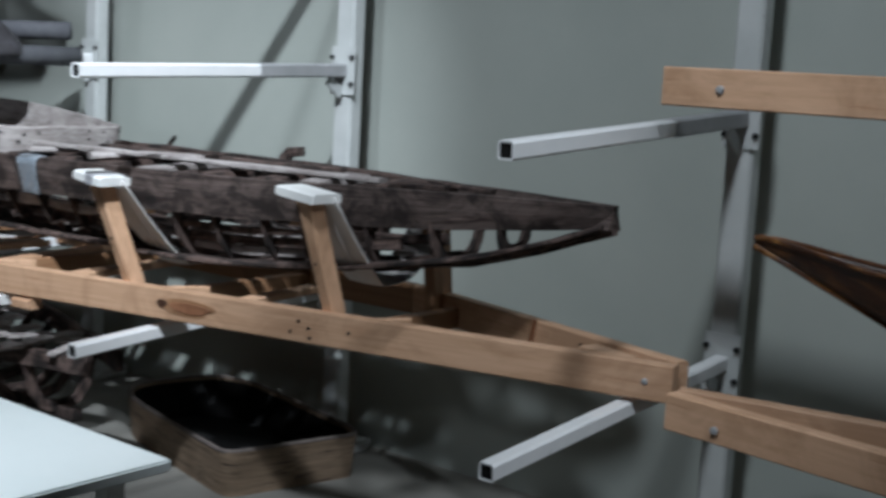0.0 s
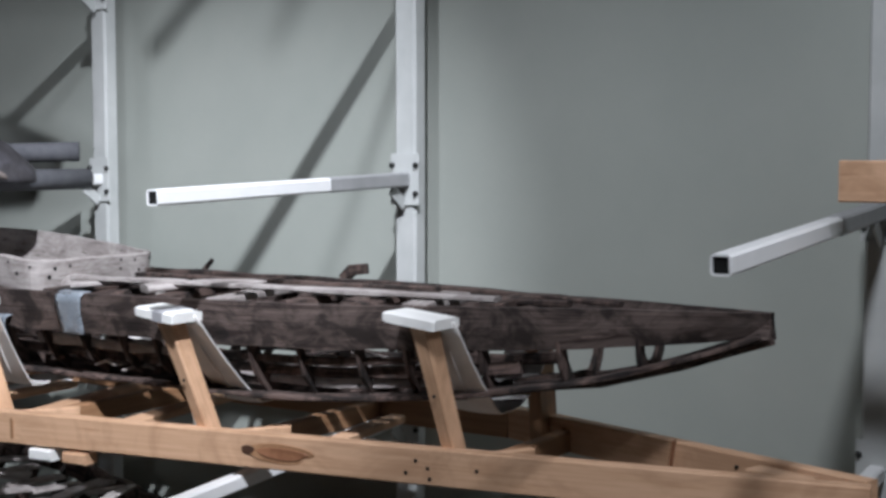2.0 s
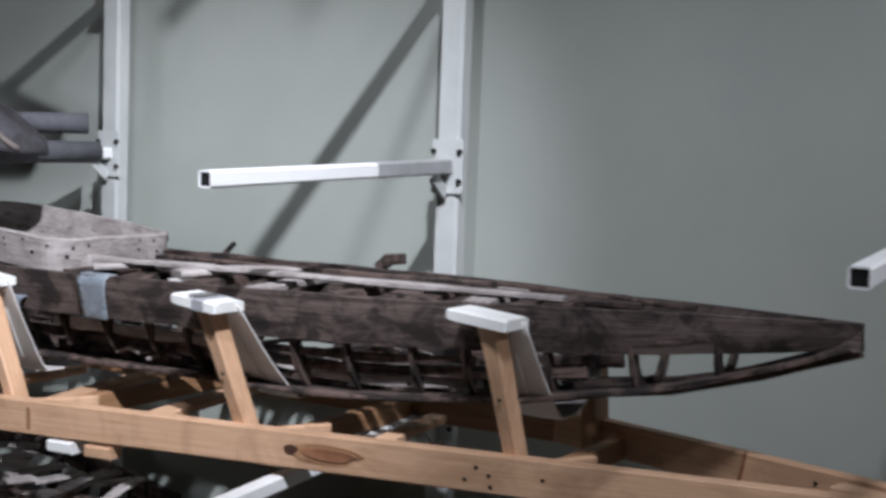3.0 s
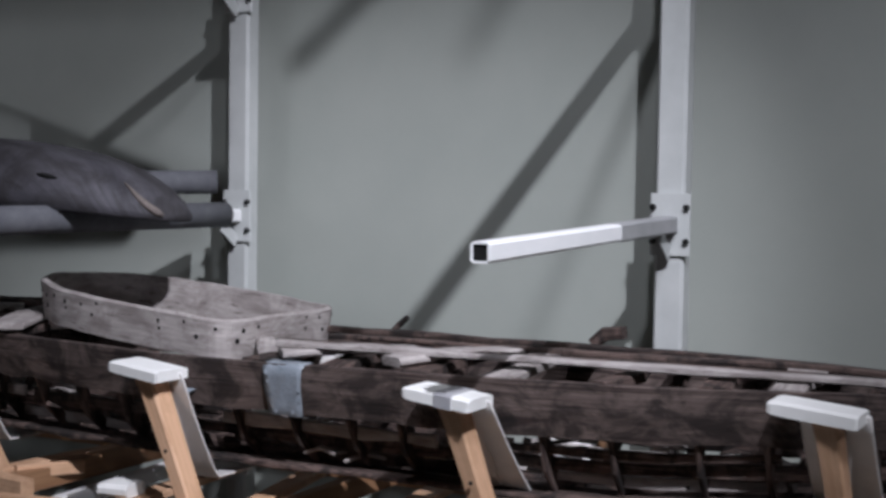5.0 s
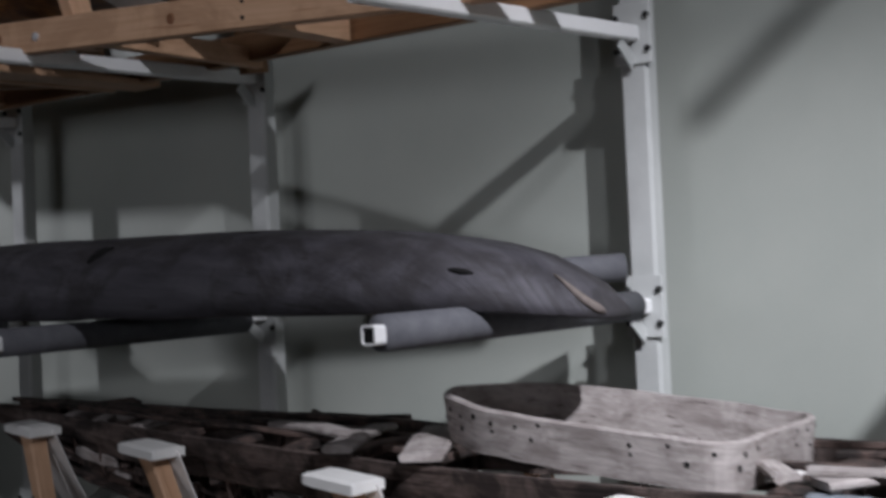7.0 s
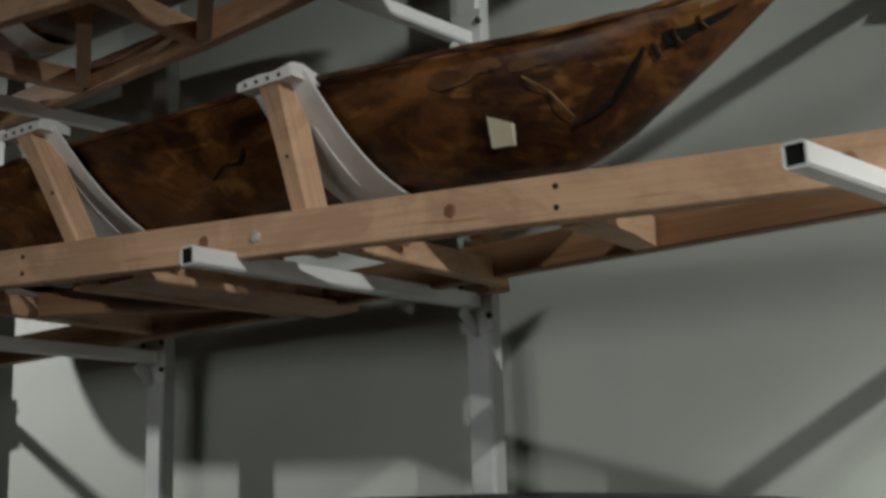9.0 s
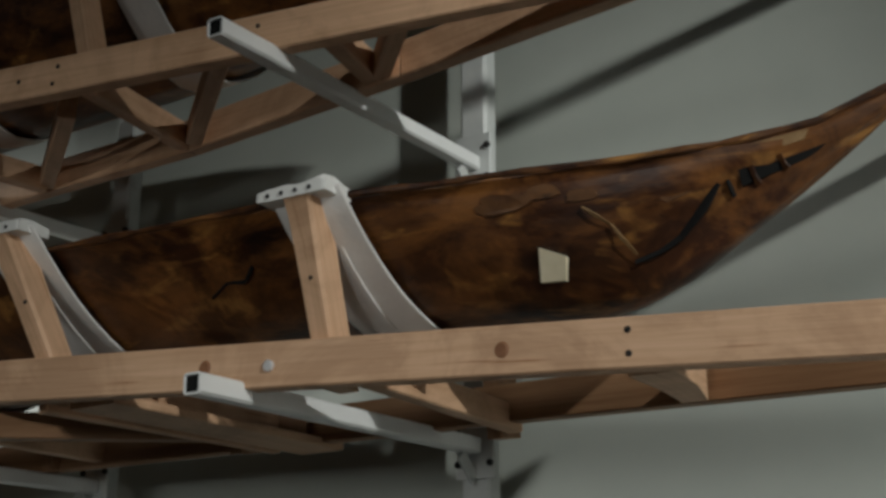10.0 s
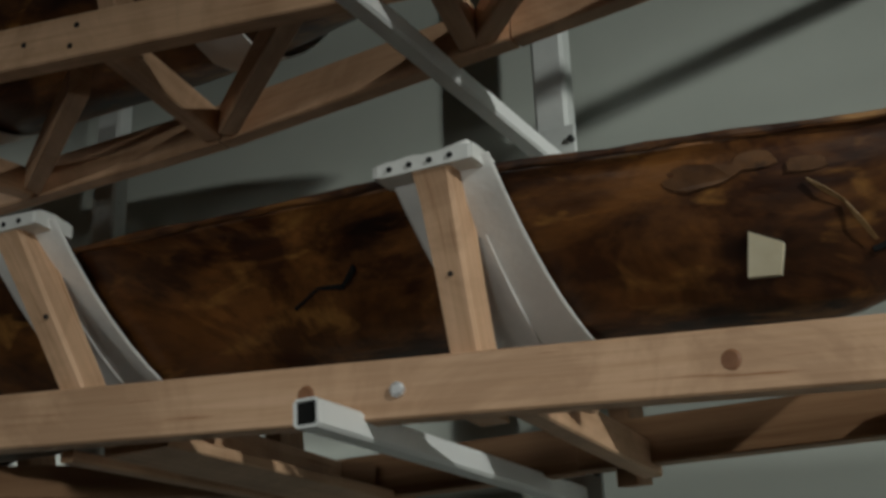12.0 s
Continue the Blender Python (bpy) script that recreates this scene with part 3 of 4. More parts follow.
for off, lift in ((-0.74, 0.42), (-0.55, 0.17), (0.72, 0.4), (0.5, 0.16)):
    x = -0.95
    while x > -4.2:
        end = max(x - rnd.uniform(0.3, 0.75), -4.3)
        bend = rnd.uniform(-0.06, 0.06)
        pts = [(q, curve(MIDY, q) + off * curve(HALF, q), lerp(curve(KEEL_Z, q), curve(GUN_Z, q), lift + bend * (q - x)) + 0.006 * noise.noise((q * 8, off, 5))) for q in along(x, end, 7)]
        part("side_strip", sweep(fresh(), pts, 0.012, rnd.uniform(0.018, 0.034), wobble=0.3, seed=int(-x * 70)), WEATHERED if rnd.random() < 0.75 else PALE_OLD, kay)
        x = end - rnd.uniform(0.02, 0.16)

# broken slats caught between the ribs
for k in range(84):
    x = rnd.uniform(-4.4, -0.85)
    hw, my = curve(HALF, x), curve(MIDY, x)
    y0, dx, dy = my + hw * rnd.uniform(-0.75, 0.5), rnd.uniform(-0.14, 0.14), rnd.uniform(-0.05, 0.12)
    z0 = curve(KEEL_Z, x) + rnd.uniform(0.03, 0.09)
    pts = ((x, y0, z0), (x + dx * 0.5, y0 + dy * 0.5, z0 + 0.008), (x + dx, y0 + dy, z0 + rnd.uniform(-0.01, 0.02)))
    part("broken_slat", sweep(fresh(), pts, rnd.uniform(0.012, 0.035), 0.009, wobble=0.4, seed=k), PALE_OLD if k % 3 == 0 else WEATHERED, kay)
for xa, ya, xb, yb, w, z in ((-2.02, 0.30, -1.80, 0.52, 0.075, 0.965), (-1.74, 0.31, -1.60, 0.62, 0.07, 0.968), (-2.83, 0.25, -3.06, 0.64, 0.095, 0.975), (-3.10, 0.30, -3.26, 0.66, 0.075, 0.972), (-3.12, 0.4, -3.5, 0.52, 0.05, 0.985), (-2.1, 0.36, -2.22, 0.5, 0.05, 0.96)):
    part("deck_plank", sweep(fresh(), ((xa, ya, z), ((xa + xb) / 2, (ya + yb) / 2, z + 0.008), (xb, yb, z)), w, 0.018, wobble=0.15, chamfer=0.006, seed=int(-xa * 90)), PALE_OLD, kay, "pale worn deck plank")
part("deck_stringer", sweep(fresh(), [(x, lerp(0.33, 0.50, (x + 2.05) / 1.3), 0.983 + 0.004 * noise.noise((x * 6, 1, 1))) for x in along(-2.05, -0.75, 12)], 0.035, 0.014, wobble=0.25), PALE_OLD, kay)
part("lashing_stub", sweep(fresh(), ((-2.09, 0.86, 0.945), (-2.06, 0.865, 0.975), (-2.03, 0.86, 0.998)), 0.014, 0.012, up=V((0, 1, 0)), wobble=0.4), WEATHERED, kay)
part("rib_stub", sweep(fresh(), ((-1.52, 0.885, 0.965), (-1.49, 0.885, 0.99), (-1.44, 0.885, 0.996)), 0.03, 0.03, up=V((0, 1, 0)), wobble=0.2), WEATHERED, kay)
part("rib_stub", loft(fresh(), [[V((x, y, 0.945)), V((x, y + 0.025, 0.945)), V((x, y + 0.02, z)), V((x, y + 0.004, z))] for x, y, z in ((-3.64, 0.80, 0.986), (-3.58, 0.805, 0.968), (-3.50, 0.81, 0.950))]), WEATHERED, kay)
part("rib_stub", loft(fresh(), [[V((x, y, 0.955)), V((x, y + 0.03, 0.955)), V((x, y + 0.03, z)), V((x, y, z))] for x, y, z in ((-4.38, 0.665, 1.006), (-4.26, 0.665, 1.018), (-4.22, 0.665, 1.008))]), WEATHERED, kay)
part("deck_ridge", sweep(fresh(), [(x, lerp(0.80, 0.63, (-3.3 - x) / 1.4), curve(GUN_Z, x) + 0.006 + 0.004 * noise.noise((x * 5, 2, 2))) for x in along(-3.3, -4.7, 12)], 0.04, 0.03, wobble=0.2, seed=23), WEATHERED, kay, "dark stern ridge")
for x, w, z0, z1 in ((-1.985, 0.112, 0.948, 0.835), (-2.27, 0.09, 0.87, 0.80)):
    y = curve(MIDY, x) - curve(HALF, x)
    rings = []
    for k in range(9):
        a = k / 8
        yy, zz = (lerp(y + 0.03, y - 0.006, min(1, a * 3)), lerp(z0 + 0.004, z0, min(1, a * 3))) if a < 0.34 else (y - 0.008 + 0.022 * (a - 0.33), lerp(z0, z1, (a - 0.33) / 0.67))
        ring = [V((x + w * (j / 6 - 0.5) * (1 - 0.2 * a), yy + 0.004 * math.sin(j * 2.1 + k), zz)) for j in range(7)]
        rings.append(ring + [p + V((0, 0.002, -0.002)) for p in ring[::-1]])
    part("plastic_sheet", loft(fresh(), rings), PLASTIC, kay, "cloudy plastic sheet folded over the plank", smooth=True)

# cockpit coaming: a bent hoop, blunt at its bow end
co = thing("cockpit_coaming", (-2.565, 0.54, 0.96), "pale bent-wood cockpit hoop with lashing holes, lying on the kayak deck", "coaming")
hoop = []
CX, CY = -2.565, 0.54
for k in range(720):
    a = 2 * math.pi * k / 720
    ca, sa = math.cos(a), math.sin(a)
    ex = 0.375 * math.copysign(abs(ca) ** (0.9 if ca < 0 else 0.15), ca)
    ey = 0.232 * math.copysign(abs(sa) ** (0.95 if ca < 0 else 0.22), sa)
    p = V((CX + ex, CY + ey + 0.01 * (1 - ex / 0.375), 0))
    if not hoop or (p - hoop[-1]).length > 0.016:
        hoop.append(p)


def hoop_out(k):
    """The way out of the hoop, square to its side."""
    d = (hoop[(k + 1) % len(hoop)] - hoop[k - 1]).normalized()
    return V((d.y, -d.x, 0))


rings = []
for k, p in enumerate(hoop):
    nx = hoop_out(k)
    z0 = 0.960 + 0.032 * (CX - p.x) / 0.375
    z1 = z0 + 0.095 + 0.006 * noise.noise((p.x * 9, p.y * 9, 2))
    rings.append([p + V((0, 0, z0 + 0.004 * noise.noise((p.x * 14, p.y * 14, 7)))), p + nx * 0.010 + V((0, 0, z1 - 0.004)), p + nx * 0.005 + V((0, 0, z1 + 0.001)), p - nx * 0.006 + V((0, 0, z1)), p - nx * 0.014 + V((0, 0, z0))])
bm = fresh()
loft(bm, rings + [rings[0]], caps=False)
hoop_ob = part("hoop", bm, PALE_OLD, co)
rnd_h = random.Random(11)
for row, (gap, up_z) in enumerate(((0.058, 0.074), (0.085, 0.048))):
    run = rnd_h.uniform(0, 0.05)
    for k in range(1, len(hoop)):
        run += (hoop[k] - hoop[k - 1]).length
        if run < gap:
            continue
        run = rnd_h.uniform(-0.02, 0.02)
        p, nx = hoop[k], hoop_out(k)
        zz = 0.960 + 0.032 * (CX - p.x) / 0.375 + up_z + rnd_h.uniform(-0.008, 0.008)
        part("lashing_hole", knob(p + nx * (0.0105 * up_z / 0.095 - 0.0005) + V((0, 0, zz)), nx, rnd_h.uniform(0.004, 0.0065), 0.0016), HOLE, hoop_ob)

for k, (xa, ya, xb, yb, w) in enumerate(((-2.74, 0.45, -2.6, 0.62, 0.05), (-2.5, 0.5, -2.36, 0.66, 0.06), (-2.68, 0.68, -2.45, 0.74, 0.035))):
    part("broken_piece", sweep(fresh(), ((xa, ya, 0.958), ((xa + xb) / 2, (ya + yb) / 2, 0.964), (xb, yb, 0.96)), w, 0.014, wobble=0.25, chamfer=0.004, seed=k + 40), PALE_OLD, kay, "pale broken piece of wood")
# ---------------------------------------------------------------- dark hull on the second level
def hull(name, mat, parent, stations, thick=0.012, power=2.3, n=12, rough=0.004, label=""):
    """A round-bottomed shell from stations (x, mid y, half width, keel z, sheer z)."""
    rings = []
    for x, my, hw, zk, zg in stations:
        def sect(h, k):
            out = []
            for j in range(n + 1):
                a = math.sin(math.pi * (j / n - 0.5))
                w = rough * noise.noise((x * 5, j * 0.6, k * 3))
                out.append(V((x, my + a * h + w, k + (zg - k) * abs(a) ** power + w * (1 if 0 < j < n else 0.6))))
            return out
        outer = sect(hw, zk)
        inner = sect(max(hw - thick, 0.002), min(zk + thick, zg - 0.004))
        rings.append(outer + inner[::-1])
    return part(name, loft(fresh(), rings), mat, parent, label, smooth=True)


dug = thing("dugout_hull", (-3.9, 0.5, 1.26), "dark grey weathered dugout hull lying bottom up on padded arms", "canoe")
DUG = ((-6.6, 0.04, 0.05), (-6.2, 0.16, 0.13), (-5.4, 0.23, 0.20), (-4.4, 0.25, 0.215), (-3.5, 0.245, 0.20), (-3.05, 0.225, 0.178), (-2.82, 0.195, 0.148),
       (-2.68, 0.165, 0.112), (-2.57, 0.118, 0.066), (-2.505, 0.05, 0.02))
DUG_W, DUG_H = [(q[0], q[1]) for q in DUG], [(q[0], q[2]) for q in DUG]


def dug_skin(x, a, lift=0.0):
    """A point on the upturned hull, a from 0 (far edge) over the keel to pi (near edge)."""
    w, h = curve(DUG_W, x) + lift, curve(DUG_H, x) + lift
    droop = 0.026 * max(0, (x + 2.82) / 0.315) ** 2
    my = 0.47 - 0.02 * (x + 2.5) + 0.5 * max(0, x + 2.82) ** 2
    return V((x, my + w * math.copysign(abs(math.cos(a)) ** 0.7, math.cos(a)), 1.273 - droop + h * abs(math.sin(a)) ** 0.75))


rings = []
for x in along(-6.6, -2.505, 72):
    ring = []
    for k in range(19):
        q = 0.004 * noise.noise((x * 4, k * 0.4, 9))
        ring.append(dug_skin(x, math.pi * k / 18) + V((0, q, q)))
    mid_ = (ring[0] + ring[-1]) / 2
    ring += [lerp(mid_, ring[-1], 0.8) - V((0, 0, 0.008)), lerp(mid_, ring[0], 0.8) - V((0, 0, 0.008))]
    rings.append(ring)
shell = part("hull", loft(fresh(), rings), DARK_HULL, dug, smooth=True)
edge = [dug_skin(lerp(-2.60, -2.509, (i / 8) ** 0.7), lerp(2.0, 2.95, i / 8), 0.002) for i in range(9)]
part("worn_edge", pipe(fresh(), edge, 0.01, 8, V((1, 0, 0)), (0.002, 0.004, 0.006, 0.008, 0.009, 0.010, 0.010, 0.010, 0.005)), WORN, shell, "pale worn nose edge", smooth=True)
for x, a, name_ in ((-2.755, 2.62, "dark mortise slot"), (-3.89, 2.35, "dark notch")):
    big = 1.7 if "notch" in name_ else 1.0
    part("slot", pipe(fresh(), [dug_skin(xx, a - (0.16 * (xx - x) / 0.027 if big > 1 else 0), 0.0005) for xx in along(x - 0.027, x + 0.027, 5)], 0.006, 10, V((0, 1, 0)), [r * big for r in (0.002, 0.006, 0.007, 0.006, 0.002)]), HOLE, shell, name_, smooth=True)
for key, y1 in (("A", 0.93), ("Z", 0.9), ("Y", 0.9)):
    ax, zt = ARM_X[key], RACK[key][1][1][0]
    f = thing("foam_sleeve", (ax, 0.4, zt), "dark grey foam pipe sleeve slid over a rack arm", "foam sleeve", "foam sleeves")
    ex = (RACK[key][0] - ax) / COL_FRONT
    pts = [(ax + ex * y, y, zt + 0.002 + y * 0.01) for y in (0.065, 0.3, 0.6, y1)]
    part("sleeve", pipe(fresh(), pts, 0.036, 18), FOAM, f, smooth=True)
    part("seam", sweep(fresh(), ((ax - 0.034, 0.07, zt + 0.01), (ax - 0.034, 0.3, zt + 0.012)), 0.004, 0.006, chamfer=0.001), HOLE, f)
roll = thing("foam_roll", (-2.8, 0.8, 1.29), "loose dark grey foam pipe sleeve wedged beside the hull", "foam sleeve", "foam sleeves")
part("sleeve", pipe(fresh(), ((-2.93, 0.62, 1.33), (-2.82, 0.78, 1.338), (-2.70, 0.90, 1.342)), 0.034, 18), FOAM, roll, smooth=True)

# ---------------------------------------------------------------- upper cradle and bark canoe
up = thing("upper_canoe_cradle", (-4.0, 0.5, 1.96), "pine cradle with cloth slings, resting on the third row of arms", "cradle")


def rail_line(a, b, x):
    t = (x - a[0]) / (b[0] - a[0])
    return lerp(V(a), V(b), t)


UA, UB = (-2.28, 0.40, 1.922), (-4.75, 0.069, 2.018)
ur = beam("front_rail", UA, UB, 0.038, 0.083, PINE, up)
beam("front_rail", (-4.755, 0.069, 2.018), (-6.2, 0.06, 2.02), 0.038, 0.083, PINE, up)
for x in (-3.285, -4.57):
    p = rail_line(UA, UB, x)
    screw(p + V((0.003, -0.0185, 0.02)), ur, r=0.0055)
    screw(p + V((0.003, -0.0185, -0.018)), ur, r=0.0055)
for x in (-3.495, -4.06, -2.80):
    p = rail_line(UA, UB, x)
    part("knot", pipe(fresh(), (p + V((0.003, -0.018, 0)), p + V((0.003, -0.0202, 0))), 0.012, 14, V((0, 0, 1)), (0.015, 0.011)), KNOT, ur)
part("bolt", knob(rail_line(UA, UB, -3.925) + V((0.003, -0.018, -0.003)), (0.1, -1, 0), 0.011, 0.009), CHROME, ur)
note = part("paper_note", sweep(fresh(), (rail_line(UA, UB, -2.70) + V((0.003, -0.0205, 0.002)), rail_line(UA, UB, -2.60) + V((0.003, -0.0205, 0.002))), 0.001, 0.055, chamfer=0.0003), PAPER, ur, "white paper note with faint print")
for k in range(3):
    p = rail_line(UA, UB, -2.69) + V((0.003, -0.0217, 0.016 - 0.014 * k))
    part("print_line", sweep(fresh(), (p, p + V((0.07 - 0.015 * k, 0.0104 - 0.0022 * k, 0))), 0.0004, 0.003, chamfer=0.0001), INK, note)
beam("rear_rail", (-2.28, 0.475, 1.932), (-3.90, 0.790, 2.01), 0.038, 0.08, RED_AND_SHADED_WOOD, up)
beam("rear_rail", (-3.905, 0.790, 2.01), (-5.9, 0.84, 2.02), 0.038, 0.083, RED_AND_SHADED_WOOD, up)
part("spacer_block", loft(fresh(), [[V((x - w, y, z)), V((x + w, y, z)), V((x + w, y, z + 0.06)), V((x - w, y, z + 0.06))]
                                      for x, w, y, z in ((-3.268, 0.040, 0.30, 1.92), (-3.285, 0.034, 0.46, 1.928), (-3.325, 0.024, 0.64, 1.94))]), PINE, up, "tapered pine block")
beam("end_block", (-2.42, 0.395, 1.93), (-2.42, 0.47, 1.935), 0.06, 0.07, PINE, up)
UP_FRAMES = ((-3.85, 0.105, 2.28, 0.012), (-4.555, 0.04, 2.315, 0.14), (-5.2, 0.04, 2.32, 0.14))
for x, hy, hz, lean in UP_FRAMES:
    p = rail_line(UA, UB, max(x, -4.75))
    cradle_post(up, x, (p.y, p.z), (hy, hz), 0.80, 2.25, 2.068, 2.2, width=0.152, lean=lean, holes=True, mid=0.48, drift=0.04)
beam("diagonal", (-4.9, 0.36, 2.0), (-4.3, 0.76, 2.0), 0.04, 0.06, RED_AND_SHADED_WOOD, up)
beam("flat_board", (-4.38, 0.185, 1.972), (-4.33, 0.86, 1.972), 0.13, 0.02, PINE, up)
beam("lower_batten", (-4.50, 0.17, 1.968), (-4.42, 0.80, 1.968), 0.03, 0.018, PINE, up)

bark = thing("bark_canoe", (-4.0, 0.5, 2.02), "brown birch-bark canoe, cracked and patched, cradled in cloth slings", "canoe")
BK_G = ((-6.4, 2.31), (-4.8, 2.285), (-4.4, 2.275), (-3.6, 2.278), (-3.3, 2.292), (-3.1, 2.312), (-3.0, 2.332), (-2.94, 2.36), (-2.85, 2.395))
BK_K = ((-6.4, 2.10), (-5.0, 2.085), (-3.7, 2.08), (-3.5, 2.068), (-3.36, 2.085), (-3.27, 2.113), (-3.167, 2.172), (-3.064, 2.233), (-2.963, 2.298), (-2.85, 2.375))
BK_H = ((-6.4, 0.25), (-5.4, 0.34), (-4.4, 0.36), (-3.9, 0.325), (-3.5, 0.225), (-3.2, 0.115), (-3.0, 0.05), (-2.85, 0.008))
st = [(x, lerp(0.47, 0.5, (x + 2.86) / -3.5), curve(BK_H, x), curve(BK_K, x), curve(BK_G, x)) for x in along(-6.4, -2.85, 70)]
bh = hull("hull", BARK, bark, st, thick=0.008, power=2.3, n=20, rough=0.007)


def bark_skin(x, f, lift=0.004):
    """A point on the near side of the bark canoe at height fraction f."""
    my, hw, zk, zg = lerp(0.47, 0.5, (x + 2.86) / -3.5), curve(BK_H, x), curve(BK_K, x), curve(BK_G, x)
    return V((x, my - hw * f ** (1 / 2.3) - lift, zk + (zg - zk) * f))


for side in (-1, 1):
    pts = [V((s[0], s[1] + side * s[2], s[4] + 0.003)) for s in st]
    part("gunwale_strip", sweep(fresh(), pts, 0.016, 0.012, wobble=0.3, seed=3), BARK, bark)


def patch(name, mat, outline, parent, lift=0.005, label=""):
    """A thin piece that lies on the bark, from (x, height fraction) corners."""
    bm = fresh()
    top = [bm.verts.new(bark_skin(x, f, lift)) for x, f in outline]
    for v in top:
        v[bm.verts.layers.float_vector["grain"]] = v.co
    low_ = [bm.verts.new(bark_skin(x, f, -0.004)) for x, f in outline]
    bm.faces.new(top)
    for i in range(len(top)):
        j = (i + 1) % len(top)
        bm.faces.new((top[i], low_[i], low_[j], top[j]))
    return part(name, bm, mat, parent, label)


patch("tag", TAG, ((-3.486, 0.22), (-3.444, 0.20), (-3.430, 0.36), (-3.470, 0.45)), bh, 0.007, "cream paper tag")
for a, b in (((-3.385, 0.69), (-3.345, 0.52)), ((-3.345, 0.52), (-3.317, 0.25))):
    m = ((a[0] + b[0]) / 2, (a[1] + b[1]) / 2)
    part("split", sweep(fresh(), (bark_skin(*a), bark_skin(*m, 0.008), bark_skin(*b)), 0.005, 0.005, up=V((1, 0, 0)), wobble=0.8, seed=9), BARK_PALE, bh, "pale torn bark edge")
for pts, w in ((((-3.325, 0.21), (-3.28, 0.22), (-3.245, 0.25), (-3.20, 0.40), (-3.17, 0.58)), 0.014), (((-3.155, 0.58), (-3.15, 0.36)), 0.02)):
    part("crack", sweep(fresh(), [bark_skin(x, f, -0.001) for x, f in pts], 0.005, w, wobble=0.5, chamfer=0.002, seed=4), HOLE, bh, "dark open crack")
patch("gap", HOLE, ((-3.135, 0.42), (-3.02, 0.30), (-3.0, 0.42), (-3.09, 0.55), (-3.135, 0.66)), bh, 0.003, "dark gap under lifted bark")
for x in (-3.112, -3.066):
    part("rib_end", sweep(fresh(), [bark_skin(x + dx, f, 0.006) for dx, f in ((0.004, 0.34), (0.0, 0.47), (-0.003, 0.62))], 0.004, 0.011, up=V((1, 0, 0)), wobble=0.4, seed=12), BARK, bh)
patch("repair", BARK_PALE, ((-3.12, 0.74), (-3.03, 0.72), (-3.02, 0.9), (-3.11, 0.93)), bh, 0.004, "pale bark repair")
part("crack", sweep(fresh(), [bark_skin(x, f, 0.001) for x, f in ((-4.14, 0.42), (-4.09, 0.5), (-4.05, 0.49), (-4.02, 0.58))], 0.004, 0.011, wobble=0.6, chamfer=0.002, seed=6), HOLE, bh)
for k, (cx, cf, rx, rf) in enumerate(((-3.52, 0.80, 0.045, 0.07), (-3.445, 0.84, 0.03, 0.055), (-3.38, 0.78, 0.025, 0.05), (-4.17, 0.28, 0.03, 0.06), (-3.10, 0.83, 0.05, 0.07), (-3.235, 0.62, 0.03, 0.06))):
    rim = []
    for j in range(14):
        a = 2 * math.pi * j / 14
        q = 1 + 0.55 * noise.noise((k * 3.1, math.cos(a) * 1.4, math.sin(a) * 1.4))
        rim.append((cx + rx * q * math.cos(a), cf + rf * q * math.sin(a)))
    patch("bark_flake", FLAKE, rim, bh, 0.0018, "lighter lifted flake of bark")
# ---------------------------------------------------------------- cradle and hull on the fourth level
tr = thing("top_canoe_cradle", (-4.6, 0.4, 2.64), "braced pine truss cradle on the top row of arms", "cradle")
TA, TB = (-3.28, 0.330, 2.672), (-4.75, 0.092, 2.672)
tf = beam("front_rail", TA, TB, 0.038, 0.083, PINE, tr)
beam("front_rail", (-4.755, 0.092, 2.672), (-6.2, 0.07, 2.672), 0.038, 0.083, PINE, tr)
for x, dz in ((-4.50, 0.018), (-4.51, -0.02), (-4.60, 0.0), (-4.02, 0.015), (-4.02, -0.012)):
    screw(rail_line(TA, TB, x) + V((0.005, -0.0185, dz)), tf, r=0.005)
beam("rear_rail", (-3.85, 0.470, 2.685), (-4.50, 0.545, 2.688), 0.038, 0.083, PINE, tr)
beam("rear_rail", (-4.505, 0.545, 2.688), (-6.2, 0.60, 2.69), 0.038, 0.083, PINE, tr)
beam("rear_rail", (-3.17, 0.375, 2.682), (-3.845, 0.470, 2.685), 0.038, 0.083, PINE, tr)
for xa, ya, xb, yb in ((-4.465, 0.165, -4.515, 0.52), (-4.13, 0.215, -4.475, 0.515), (-4.60, 0.24, -4.99, 0.53), (-3.885, 0.24, -3.93, 0.465), (-3.73, 0.27, -3.91, 0.465), (-5.0, 0.53, -5.1, 0.12), (-5.2, 0.12, -5.5, 0.56)):
    beam("brace", (xa, ya, 2.672), (xb, yb, 2.68), 0.038, 0.06, PINE, tr)
for x in (-4.462, -5.12):
    beam("post", (x, 0.2, 2.66), (x - 0.012, 0.10, 3.0), 0.038, 0.058, PINE, tr, up=V((0, 1, 0)))
    pts = [(lerp(0.12, 0.75, k / 12), 2.76 + 0.25 * abs(2 * k / 12 - 1) ** 1.8) for k in range(13)]
    part("sling", sling(fresh(), pts, x + 0.06, 0.1), CLOTH, tr, "white cloth sling", smooth=True)
top_canoe = thing("top_canoe", (-5.0, 0.45, 2.77), "brown wooden canoe stored high on the top cradle", "canoe")
st4 = [(x, 0.44, curve(((-6.8, 0.2), (-5.5, 0.32), (-4.6, 0.31), (-4.0, 0.2), (-3.4, 0.02)), x),
        curve(((-6.8, 2.85), (-5.5, 2.775), (-4.4, 2.775), (-3.8, 2.85), (-3.4, 3.02)), x), curve(((-6.8, 3.1), (-4.4, 3.06), (-3.4, 3.08)), x)) for x in along(-6.8, -3.4, 40)]
hull("hull", BARK, top_canoe, st4, n=14)
